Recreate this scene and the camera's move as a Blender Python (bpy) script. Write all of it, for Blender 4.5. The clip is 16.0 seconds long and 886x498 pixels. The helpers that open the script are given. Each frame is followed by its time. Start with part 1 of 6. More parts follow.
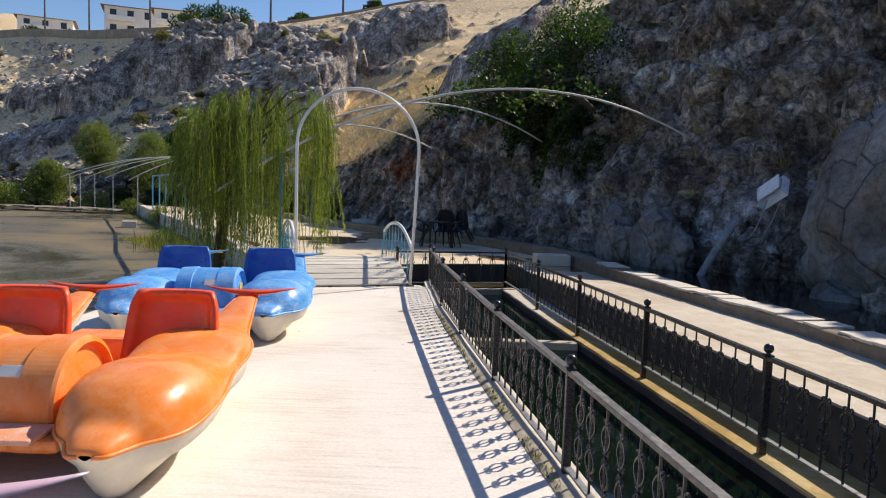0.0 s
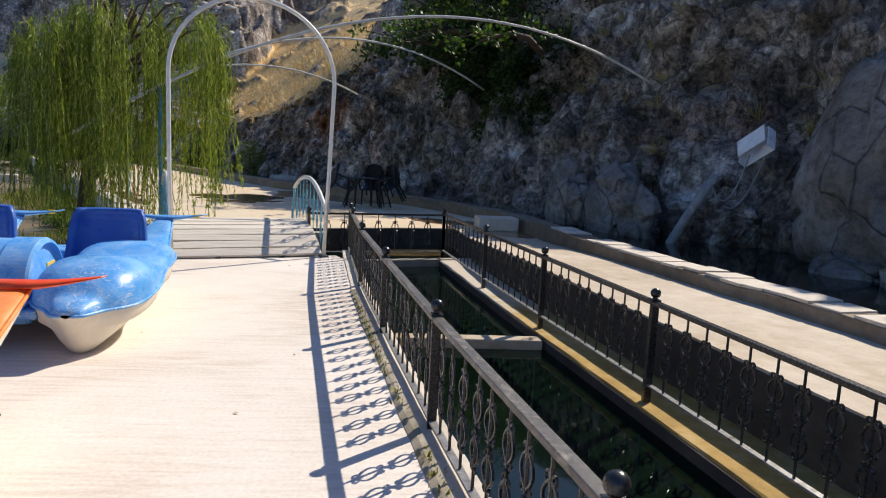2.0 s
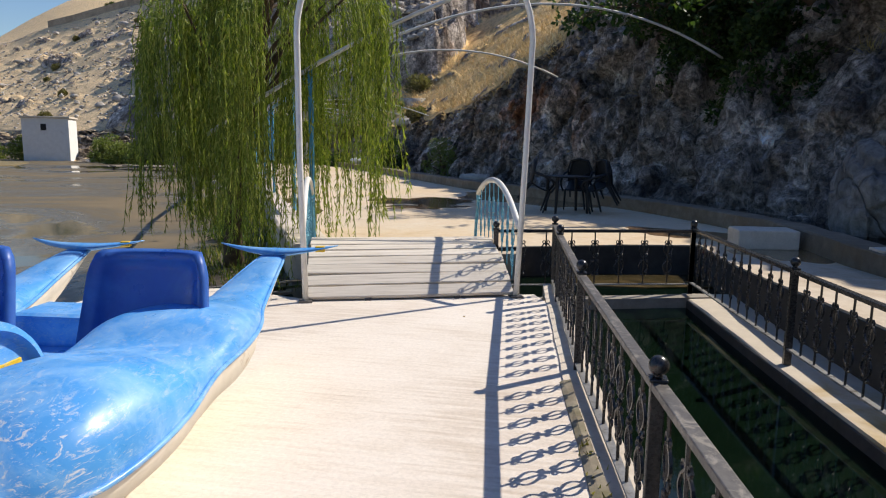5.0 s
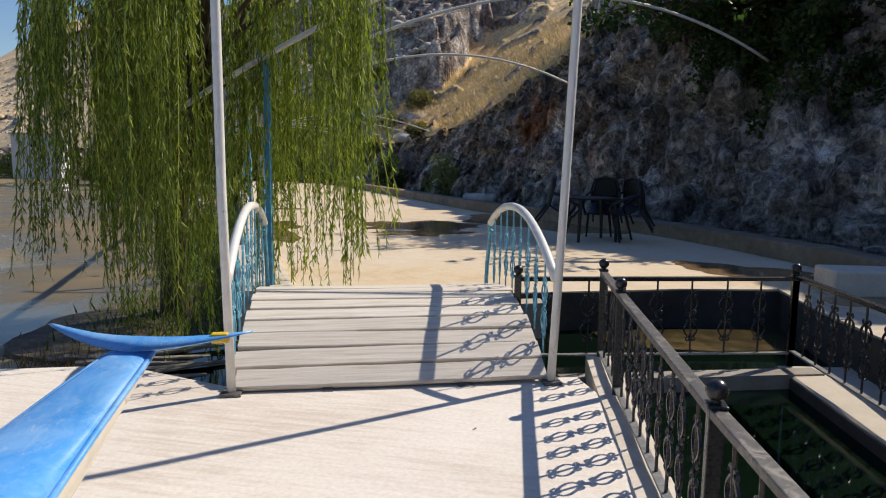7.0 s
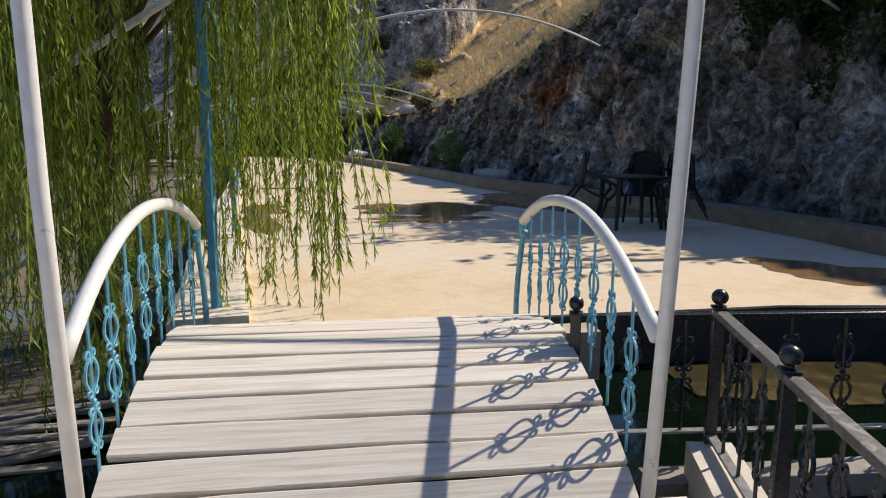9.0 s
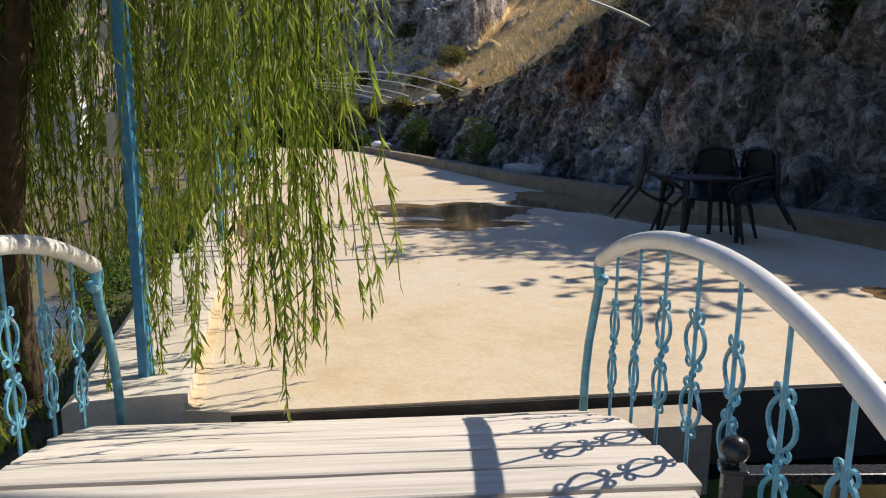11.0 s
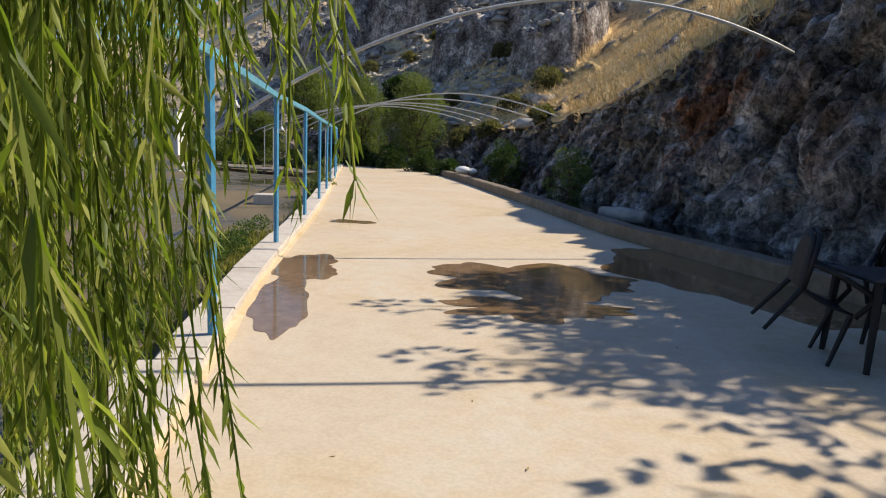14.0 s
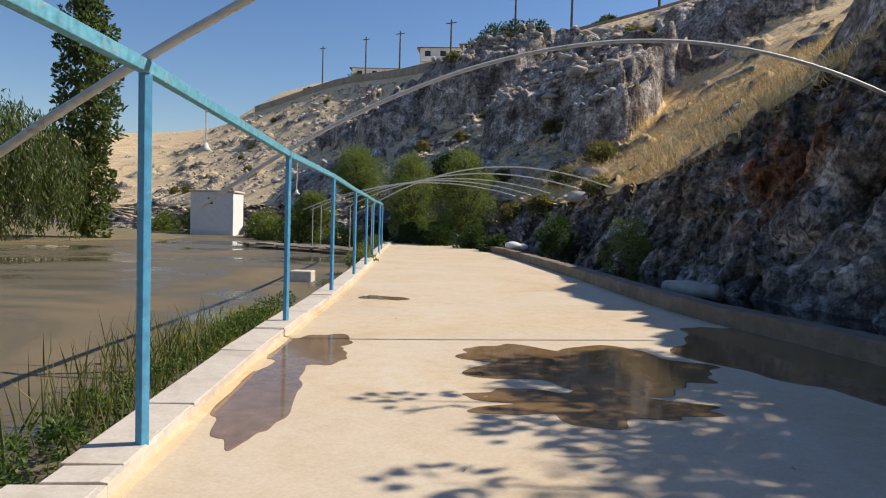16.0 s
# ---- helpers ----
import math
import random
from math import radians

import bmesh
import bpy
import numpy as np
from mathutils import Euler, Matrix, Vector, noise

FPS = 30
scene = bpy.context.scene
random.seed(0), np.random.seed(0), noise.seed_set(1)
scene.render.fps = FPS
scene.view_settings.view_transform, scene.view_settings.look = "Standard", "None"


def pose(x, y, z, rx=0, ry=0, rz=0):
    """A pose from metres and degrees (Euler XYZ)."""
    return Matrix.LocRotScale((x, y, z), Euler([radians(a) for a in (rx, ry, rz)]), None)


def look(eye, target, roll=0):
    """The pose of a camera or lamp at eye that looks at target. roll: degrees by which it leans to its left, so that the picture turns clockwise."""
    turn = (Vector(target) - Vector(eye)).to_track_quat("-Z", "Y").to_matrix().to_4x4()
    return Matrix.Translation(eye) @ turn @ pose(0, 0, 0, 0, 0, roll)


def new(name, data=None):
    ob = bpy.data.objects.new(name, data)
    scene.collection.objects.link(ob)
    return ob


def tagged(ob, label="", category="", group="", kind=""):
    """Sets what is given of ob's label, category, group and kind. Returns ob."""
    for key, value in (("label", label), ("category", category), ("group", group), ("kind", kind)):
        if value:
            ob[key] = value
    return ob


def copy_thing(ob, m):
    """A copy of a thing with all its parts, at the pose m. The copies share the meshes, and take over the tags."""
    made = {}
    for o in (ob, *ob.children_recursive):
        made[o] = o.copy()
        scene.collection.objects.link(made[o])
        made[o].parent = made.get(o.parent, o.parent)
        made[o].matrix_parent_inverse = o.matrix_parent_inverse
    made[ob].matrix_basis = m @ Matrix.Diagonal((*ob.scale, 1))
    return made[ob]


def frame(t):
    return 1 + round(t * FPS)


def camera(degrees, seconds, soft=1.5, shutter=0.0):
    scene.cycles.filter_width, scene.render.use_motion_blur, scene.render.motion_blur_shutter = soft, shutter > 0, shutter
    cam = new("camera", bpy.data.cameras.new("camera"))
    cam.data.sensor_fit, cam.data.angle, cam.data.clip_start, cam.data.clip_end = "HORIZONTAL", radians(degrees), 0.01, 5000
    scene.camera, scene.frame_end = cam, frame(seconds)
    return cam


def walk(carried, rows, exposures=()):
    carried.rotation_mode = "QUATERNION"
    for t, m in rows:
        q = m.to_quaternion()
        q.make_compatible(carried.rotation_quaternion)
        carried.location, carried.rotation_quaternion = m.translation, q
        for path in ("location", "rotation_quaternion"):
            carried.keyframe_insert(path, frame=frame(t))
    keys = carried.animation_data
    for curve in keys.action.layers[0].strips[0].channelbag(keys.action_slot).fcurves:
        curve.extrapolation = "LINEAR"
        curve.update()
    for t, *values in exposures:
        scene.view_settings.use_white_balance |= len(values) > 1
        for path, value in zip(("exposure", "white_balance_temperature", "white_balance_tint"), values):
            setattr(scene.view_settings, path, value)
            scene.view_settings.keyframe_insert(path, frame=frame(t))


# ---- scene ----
cam = camera(66.8, 16.0, soft=1.1)
PATH = [
    (0, (0.033, 1.505, 1.637), (0.024, 3.498, 1.474), 2.02),
    (0.5, (0.103, 2.171, 1.573), (0.193, 4.152, 1.313), 1.16),
    (1, (0.152, 2.753, 1.548), (0.142, 4.735, 1.282), 2.35),
    (1.5, (0.136, 3.299, 1.520), (0.167, 5.282, 1.255), 2.81),
    (2, (0.180, 3.858, 1.475), (0.371, 5.830, 1.202), 2.90),
    (2.5, (0.174, 4.347, 1.481), (0.400, 6.306, 1.144), 2.75),
    (3, (0.150, 4.879, 1.465), (0.381, 6.837, 1.126), 1.58),
    (3.5, (0.142, 5.435, 1.451), (0.111, 7.411, 1.141), 0.74),
    (4, (0.093, 5.967, 1.421), (-0.054, 7.947, 1.183), 0.93),
    (4.5, (0.063, 6.467, 1.418), (-0.226, 8.430, 1.169), 0.49),
    (4.7, (0.016, 6.663, 1.427), (-0.348, 8.606, 1.122), 0.78),
    (6.8, (-0.422, 8.846, 1.392), (-0.832, 10.779, 1.088), 0.44),
    (7, (-0.451, 9.046, 1.385), (-0.841, 10.991, 1.132), 0.70),
    (7.5, (-0.560, 9.539, 1.391), (-1.016, 11.461, 1.076), 1.35),
    (8, (-0.656, 10.002, 1.408), (-1.091, 11.929, 1.099), 0.28),
    (8.5, (-0.755, 10.435, 1.382), (-1.156, 12.368, 1.063), 0.37),
    (10.8, (-1.158, 12.181, 1.388), (-1.649, 14.086, 1.029), -0.19),
    (11, (-1.199, 12.313, 1.390), (-1.679, 14.222, 1.031), 0.52),
    (11.5, (-1.307, 12.744, 1.406), (-1.862, 14.640, 1.095), 0.86),
    (12, (-1.423, 13.142, 1.448), (-2.073, 15.011, 1.157), 1.07),
    (12.5, (-1.533, 13.412, 1.548), (-2.096, 15.300, 1.206), 0.81),
    (13, (-1.510, 13.812, 1.635), (-2.050, 15.703, 1.272), 0.95),
    (13.5, (-1.571, 14.095, 1.679), (-2.221, 15.958, 1.350), 0.85),
    (14, (-1.637, 14.358, 1.735), (-2.363, 16.195, 1.419), 2.46),
    (14.5, (-1.649, 14.713, 1.682), (-2.400, 16.549, 1.429), 1.02),
    (15, (-1.744, 15.051, 1.623), (-2.525, 16.875, 1.370), 2.11),
    (15.5, (-1.812, 15.317, 1.602), (-2.527, 17.172, 1.382), 1.62),
    (16, (-1.916, 15.711, 1.515), (-2.808, 17.499, 1.429), 1.66),
]
walk(cam, [(t, look(eye, aim, roll)) for t, eye, aim, roll in PATH], exposures=[(0.0, 0.18), (4.5, 0.14), (7.0, 0.02), (8.5, 0.08), (11.0, 0.10), (13.5, 0.04), (16.0, 0.04)])

# ---- world, sun ----
SUN_ELEV, SUN_AZ = 43.0, 48.0   # degrees above the horizon; from +y towards +x
world = bpy.data.worlds.new("sky")
scene.world = world
world.use_nodes = True
wn, wl = world.node_tree.nodes, world.node_tree.links
sky = wn.new("ShaderNodeTexSky")
sky.sky_type = "NISHITA"
sky.sun_disc = False
sky.sun_elevation, sky.sun_rotation = radians(SUN_ELEV), radians(SUN_AZ)
sky.altitude, sky.air_density, sky.dust_density, sky.ozone_density = 0, 1.1, 0.5, 2.0
bg = wn["Background"]
bg.inputs["Strength"].default_value = 0.112
clear = wn.new("ShaderNodeHueSaturation")
clear.inputs["Saturation"].default_value = 1.25
clear.inputs["Hue"].default_value = 0.512
wl.new(sky.outputs[0], clear.inputs["Color"])
wl.new(clear.outputs[0], bg.inputs["Color"])
sun_data = bpy.data.lights.new("sun", "SUN")
sun_data.energy, sun_data.angle, sun_data.color = 5.1, radians(0.55), (1.0, 0.925, 0.81)
sun = new("sun", sun_data)
sun_to = Vector((math.sin(radians(SUN_AZ)) * math.cos(radians(SUN_ELEV)), math.cos(radians(SUN_AZ)) * math.cos(radians(SUN_ELEV)), math.sin(radians(SUN_ELEV))))
sun.matrix_world = look((20, 20, 40), Vector((20, 20, 40)) - sun_to)

# ---- materials ----
def nodes_of(name, rough=0.6, metal=0.0, spec=0.5):
    m = bpy.data.materials.new(name)
    m.use_nodes = True
    n, l = m.node_tree.nodes, m.node_tree.links
    b = n["Principled BSDF"]
    b.inputs["Roughness"].default_value = rough
    b.inputs["Metallic"].default_value = metal
    b.inputs["Specular IOR Level"].default_value = spec
    return m, n, l, b


def noise_tex(n, l, vec, scale, detail=4, rough=0.55, distort=0.0):
    t = n.new("ShaderNodeTexNoise")
    t.inputs["Scale"].default_value, t.inputs["Detail"].default_value = scale, detail
    t.inputs["Roughness"].default_value, t.inputs["Distortion"].default_value = rough, distort
    l.new(vec, t.inputs["Vector"])
    return t.outputs["Fac"]


def ramp(n, l, fac, stops):
    r = n.new("ShaderNodeValToRGB")
    while len(r.color_ramp.elements) < len(stops):
        r.color_ramp.elements.new(0.5)
    for e, (p, c) in zip(r.color_ramp.elements, stops):
        e.position = p
        e.color = (*c, 1) if isinstance(c, tuple) else (c, c, c, 1)
    l.new(fac, r.inputs["Fac"])
    return r.outputs["Color"]


def mix(n, l, fac, a, b, kind="MIX"):
    x = n.new("ShaderNodeMix")
    x.data_type, x.blend_type = "RGBA", kind
    for i, v in ((0, fac), (6, a), (7, b)):
        sock = x.inputs[i]
        if isinstance(v, (int, float)):
            sock.default_value = (v, v, v, 1) if i else v
        elif isinstance(v, tuple):
            sock.default_value = (*v, 1)
        else:
            l.new(v, sock)
    return x.outputs[2]


def calc(n, l, op, a, b=0.0):
    x = n.new("ShaderNodeMath")
    x.operation = op
    for sock, v in zip(x.inputs, (a, b)):
        if isinstance(v, (int, float)):
            sock.default_value = v
        else:
            l.new(v, sock)
    return x.outputs[0]


def bump(n, l, b, height, strength=0.3, dist=0.01, normal=None):
    x = n.new("ShaderNodeBump")
    x.inputs["Strength"].default_value, x.inputs["Distance"].default_value = strength, dist
    l.new(height, x.inputs["Height"])
    if normal is not None:
        l.new(normal, x.inputs["Normal"])
    l.new(x.outputs[0], b.inputs["Normal"])
    return x.outputs[0]


def place(n, l, scale=(1, 1, 1), rot=(0, 0, 0), local=False):
    g = n.new("ShaderNodeTexCoord")
    m = n.new("ShaderNodeMapping")
    m.inputs["Scale"].default_value, m.inputs["Rotation"].default_value = scale, rot
    l.new(g.outputs["Object"], m.inputs["Vector"])
    return m.outputs[0]


def concrete(name, low, mid, high, streak=(1, 1, 1), streak_rot=0.0, stain=(0.35, 0.24, 0.13), stain_amt=0.25, rough=0.85, bloom=None):
    m, n, l, b = nodes_of(name, rough, spec=0.25)
    v = place(n, l)
    big = noise_tex(n, l, v, 0.55, 5, 0.6, 0.6)
    fine = noise_tex(n, l, v, 38, 6, 0.7)
    vs = place(n, l, streak, (0, 0, streak_rot))
    lines = noise_tex(n, l, vs, 6.0, 5, 0.6, 0.2)
    base = ramp(n, l, calc(n, l, "ADD", calc(n, l, "MULTIPLY", big, 0.55), calc(n, l, "MULTIPLY", lines, 0.45)), [(0.3, low), (0.5, mid), (0.68, high)])
    spots = ramp(n, l, noise_tex(n, l, v, 2.2, 6, 0.65, 1.0), [(0.52, 0.0), (0.74, 1.0)])
    base = mix(n, l, calc(n, l, "MULTIPLY", spots, stain_amt), base, stain)
    if bloom:
        dry = ramp(n, l, noise_tex(n, l, v, 0.22, 6, 0.6, 1.5), [(0.46, 0.0), (0.62, 0.45)])
        base = mix(n, l, dry, base, bloom)
    base = mix(n, l, 0.35, base, ramp(n, l, fine, [(0.25, 0.55), (0.6, 1.05)]), "MULTIPLY")
    l.new(base, b.inputs["Base Color"])
    h = calc(n, l, "ADD", calc(n, l, "MULTIPLY", lines, 0.7), calc(n, l, "MULTIPLY", fine, 0.3))
    bump(n, l, b, h, 0.5, 0.006)
    return m


M_DECK = concrete("bright_brushed_concrete", (0.55, 0.455, 0.36), (0.74, 0.66, 0.57), (0.80, 0.73, 0.65), (0.35, 4.0, 1), 0.25, stain_amt=0.12)
M_SLAB = concrete("beige_screed", (0.55, 0.41, 0.25), (0.655, 0.51, 0.335), (0.68, 0.58, 0.44), stain=(0.45, 0.30, 0.14), stain_amt=0.3, bloom=(0.66, 0.57, 0.455))
M_KERB = concrete("kerb_concrete", (0.50, 0.43, 0.35), (0.64, 0.56, 0.46), (0.72, 0.65, 0.56), stain_amt=0.3)
M_PATH = concrete("rough_path_concrete", (0.40, 0.31, 0.21), (0.53, 0.44, 0.33), (0.62, 0.54, 0.43), stain=(0.33, 0.22, 0.12), stain_amt=0.35)
M_WALL = concrete("pool_wall_concrete", (0.07, 0.062, 0.05), (0.13, 0.115, 0.095), (0.20, 0.175, 0.145), stain=(0.16, 0.12, 0.05), stain_amt=0.5)
# wet concrete, with the shade behind the pool railing put into its colour
M_POOL_WALL = concrete("wet_shaded_pool_wall", (0.03, 0.027, 0.024), (0.055, 0.05, 0.045), (0.10, 0.09, 0.075), stain=(0.05, 0.045, 0.02), stain_amt=0.5)
M_DIVIDER = concrete("mossy_divider", (0.30, 0.22, 0.11), (0.50, 0.41, 0.29), (0.62, 0.55, 0.45), stain=(0.30, 0.19, 0.05), stain_amt=0.8)
M_KERB_OLD = concrete("old_brown_kerb", (0.14, 0.105, 0.07), (0.22, 0.17, 0.12), (0.33, 0.27, 0.20), stain=(0.20, 0.13, 0.06), stain_amt=0.5)
M_OCHRE = concrete("ochre_mortar", (0.54, 0.39, 0.20), (0.655, 0.50, 0.305), (0.68, 0.56, 0.40), stain=(0.48, 0.32, 0.14), stain_amt=0.5)
M_COPING = concrete("stained_coping", (0.16, 0.13, 0.10), (0.27, 0.235, 0.19), (0.38, 0.34, 0.28), stain=(0.12, 0.09, 0.05), stain_amt=0.5)
M_DIRT = concrete("dry_bank_earth", (0.12, 0.10, 0.05), (0.22, 0.17, 0.09), (0.32, 0.25, 0.14), stain=(0.10, 0.12, 0.03), stain_amt=0.6, rough=0.95)
M_ALGAE = concrete("algae_ledge", (0.19, 0.115, 0.03), (0.40, 0.255, 0.075), (0.55, 0.42, 0.22), stain=(0.20, 0.14, 0.04), stain_amt=0.6)


def dry_end(m, where, colour):
    """Pale dry concrete beyond a place along y, with a ragged border."""
    n, l = m.node_tree.nodes, m.node_tree.links
    b = n["Principled BSDF"]
    wet = b.inputs["Base Color"].links[0].from_socket
    v = place(n, l)
    sep = n.new("ShaderNodeSeparateXYZ")
    l.new(v, sep.inputs[0])
    far = calc(n, l, "ADD", sep.outputs["Y"], calc(n, l, "MULTIPLY", noise_tex(n, l, v, 1.6, 5, 0.6, 0.6), 3.0))
    dry = ramp(n, l, calc(n, l, "SUBTRACT", far, where), [(0.0, 0.0), (0.9, 0.9)])
    tone = mix(n, l, noise_tex(n, l, v, 9, 5, 0.7), colour, tuple(c * 1.5 for c in colour))
    l.new(mix(n, l, dry, wet, tone), b.inputs["Base Color"])


dry_end(M_ALGAE, 12.2, (0.42, 0.37, 0.30))


def plain(name, col, rough=0.5, metal=0.0, vary=0.15, scale=12.0, wear=None, wear_amt=0.0, bumps=0.1):
    m, n, l, b = nodes_of(name, rough, metal)
    v = place(n, l)
    f = noise_tex(n, l, v, scale, 5, 0.6, 0.3)
    lo = tuple(c * (1 - vary) for c in col)
    hi = tuple(min(1.0, c * (1 + vary)) for c in col)
    base = ramp(n, l, f, [(0.3, lo), (0.7, hi)])
    if wear:
        w = ramp(n, l, noise_tex(n, l, v, scale * 0.6, 8, 0.72, 0.8), [(0.66 - wear_amt * 0.3, 0.0), (0.72 - wear_amt * 0.2, 1.0)])
        base = mix(n, l, w, base, wear)
    l.new(base, b.inputs["Base Color"])
    l.new(ramp(n, l, noise_tex(n, l, v, scale * 2.3, 4), [(0.2, rough * 0.8), (0.8, min(1, rough * 1.25))]), b.inputs["Roughness"])
    bump(n, l, b, noise_tex(n, l, v, scale * 6, 4), bumps, 0.004)
    return m


M_IRON = plain("black_painted_iron", (0.022, 0.022, 0.023), 0.27, 0.1, 0.3, 30, (0.10, 0.075, 0.05), 0.15)
M_IRON_TOP = plain("worn_iron_rail", (0.11, 0.10, 0.09), 0.45, 0.2, 0.3, 25, (0.26, 0.23, 0.19), 0.5)
# worn grey bar, made paler than the iron to carry its sun glint
M_IRON_FLAT = plain("worn_sunlit_flat_bar", (0.30, 0.285, 0.26), 0.32, 0.3, 0.3, 25, (0.12, 0.10, 0.08), 0.3)
M_WHITE = plain("white_pipe_paint", (0.72, 0.70, 0.66), 0.4, 0.0, 0.08, 14, (0.36, 0.33, 0.28), 0.1)
M_BLUE = plain("blue_post_paint", (0.08, 0.30, 0.50), 0.4, 0.0, 0.2, 14, (0.33, 0.44, 0.46), 0.25)
M_BLUE_LT = plain("light_blue_paint", (0.13, 0.37, 0.48), 0.45, 0.0, 0.3, 18, (0.36, 0.38, 0.34), 0.25)
M_ARC = plain("grey_white_pipe", (0.62, 0.60, 0.55), 0.5, 0.0, 0.12, 10, (0.4, 0.36, 0.3), 0.25)
M_PLASTIC_BLACK = plain("black_plastic", (0.006, 0.0065, 0.008), 0.6, 0.0, 0.2, 20)
M_TRUNK = plain("willow_bark", (0.10, 0.065, 0.035), 0.9, 0.0, 0.4, 14, bumps=0.8)


def water(name, col, rough=0.04, scale=3.0, strength=0.08, murk=None):
    m, n, l, b = nodes_of(name, rough, 0.0, 0.5)
    v = place(n, l)
    if murk:
        f = noise_tex(n, l, v, murk[1], 7, 0.62, 1.2)
        l.new(ramp(n, l, f, murk[0]), b.inputs["Base Color"])
        l.new(ramp(n, l, f, [(0.40, 0.06), (0.55, 0.75)]), b.inputs["Roughness"])
    else:
        l.new(ramp(n, l, noise_tex(n, l, v, 0.8, 4), [(0.3, tuple(c * 0.7 for c in col)), (0.7, tuple(c * 1.3 for c in col))]), b.inputs["Base Color"])
    b.inputs["IOR"].default_value = 1.33
    bump(n, l, b, noise_tex(n, l, v, scale, 4, 0.5, 0.5), strength, 0.02)
    return m


M_POOL = water("green_pool_water", (0.0028, 0.0075, 0.0038), rough=0.05, scale=2.2, strength=0.05)
M_CHANNEL = water("dark_spring_water", (0.008, 0.012, 0.012), scale=5)
M_POND = water("brown_algae_pond", (0, 0, 0), scale=2.0, strength=0.05,
               murk=([(0.30, (0.055, 0.065, 0.035)), (0.42, (0.11, 0.095, 0.055)), (0.60, (0.185, 0.14, 0.08)), (0.75, (0.235, 0.175, 0.09))], 0.12))


def warped(n, l, v, by, amount):
    """Coordinates shifted by a noise."""
    x = n.new("ShaderNodeVectorMath")
    x.operation = "ADD"
    l.new(v, x.inputs[0])
    l.new(mix(n, l, amount, 0.0, by), x.inputs[1])
    return x.outputs[0]


def rock_material():
    m, n, l, b = nodes_of("limestone_and_dry_grass", 0.92, spec=0.2)
    v = place(n, l)
    big = noise_tex(n, l, v, 0.18, 6, 0.62, 0.3)
    mid = noise_tex(n, l, v, 1.3, 8, 0.70, 0.1)
    fine = noise_tex(n, l, v, 7.0, 8, 0.74)
    rock = ramp(n, l, mid, [(0.30, (0.13, 0.112, 0.098)), (0.42, (0.36, 0.325, 0.295)), (0.54, (0.58, 0.54, 0.50)), (0.66, (0.78, 0.745, 0.70))])
    rock = mix(n, l, 0.55, rock, ramp(n, l, fine, [(0.3, 0.55), (0.62, 1.2)]), "MULTIPLY")
    # rusty patches with a shape of their own
    rust = ramp(n, l, big, [(0.60, 0.0), (0.70, 1.0)])
    rock = mix(n, l, calc(n, l, "MULTIPLY", rust, 0.6), rock, (0.30, 0.15, 0.08))
    red = n.new("ShaderNodeVectorMath")
    red.operation = "DISTANCE"
    l.new(v, red.inputs[0])
    red.inputs[1].default_value = (-2.9, 31.4, 3.4)
    spot = calc(n, l, "ADD", red.outputs["Value"], calc(n, l, "MULTIPLY", mid, 2.6))
    rock = mix(n, l, ramp(n, l, calc(n, l, "DIVIDE", spot, 5.0), [(0.56, 0.85), (0.70, 0.0)]), rock, (0.52, 0.215, 0.09))
    grass = ramp(n, l, fine, [(0.25, (0.52, 0.31, 0.12)), (0.5, (0.80, 0.53, 0.22)), (0.75, (0.88, 0.66, 0.34))])
    grass = mix(n, l, ramp(n, l, noise_tex(n, l, v, 0.5, 5), [(0.45, 0.0), (0.62, 0.55)]), grass, (0.30, 0.20, 0.11))
    tufts = noise_tex(n, l, v, 3.2, 6, 0.7, 0.4)
    gold = n.new("ShaderNodeVectorMath")
    gold.operation = "DISTANCE"
    l.new(v, gold.inputs[0])
    gold.inputs[1].default_value = (-5, 46, 7)
    drab = ramp(n, l, fine, [(0.28, (0.52, 0.37, 0.21)), (0.5, (0.82, 0.61, 0.36)), (0.72, (0.90, 0.71, 0.46))])
    far = calc(n, l, "DIVIDE", calc(n, l, "ADD", gold.outputs["Value"], calc(n, l, "MULTIPLY", big, 30.0)), 50.0)
    grass = mix(n, l, ramp(n, l, far, [(0.58, 0.0), (0.85, 0.85)]), grass, drab)
    grass = mix(n, l, 0.75, grass, ramp(n, l, tufts, [(0.38, 0.45), (0.50, 0.95), (0.66, 1.15)]), "MULTIPLY")
    geo = n.new("ShaderNodeNewGeometry")
    sep = n.new("ShaderNodeSeparateXYZ")
    l.new(geo.outputs["Normal"], sep.inputs[0])
    flat = calc(n, l, "ADD", sep.outputs["Z"], calc(n, l, "MULTIPLY", calc(n, l, "SUBTRACT", mid, 0.5), 0.55))
    flat = calc(n, l, "ADD", flat, calc(n, l, "MULTIPLY", calc(n, l, "SUBTRACT", big, 0.5), 0.5))
    att = n.new("ShaderNodeAttribute")
    att.attribute_name = "stone"
    turf = calc(n, l, "MULTIPLY", ramp(n, l, far, [(0.46, 0.32), (0.70, 0.28)]), calc(n, l, "SUBTRACT", 1.0, att.outputs["Fac"]))
    flat = calc(n, l, "ADD", flat, turf)
    flat = calc(n, l, "SUBTRACT", flat, calc(n, l, "MULTIPLY", att.outputs["Fac"], 0.35))
    cell = n.new("ShaderNodeTexVoronoi")
    cell.inputs["Scale"].default_value = 0.9
    l.new(warped(n, l, v, mid, 0.35), cell.inputs["Vector"])
    bw = n.new("ShaderNodeRGBToBW")
    l.new(cell.outputs["Color"], bw.inputs[0])
    rock = mix(n, l, 0.75, rock, ramp(n, l, bw.outputs[0], [(0.2, (0.65, 0.61, 0.58)), (0.5, (1.0, 0.96, 0.92)), (0.8, (1.5, 1.5, 1.5))]), "MULTIPLY")
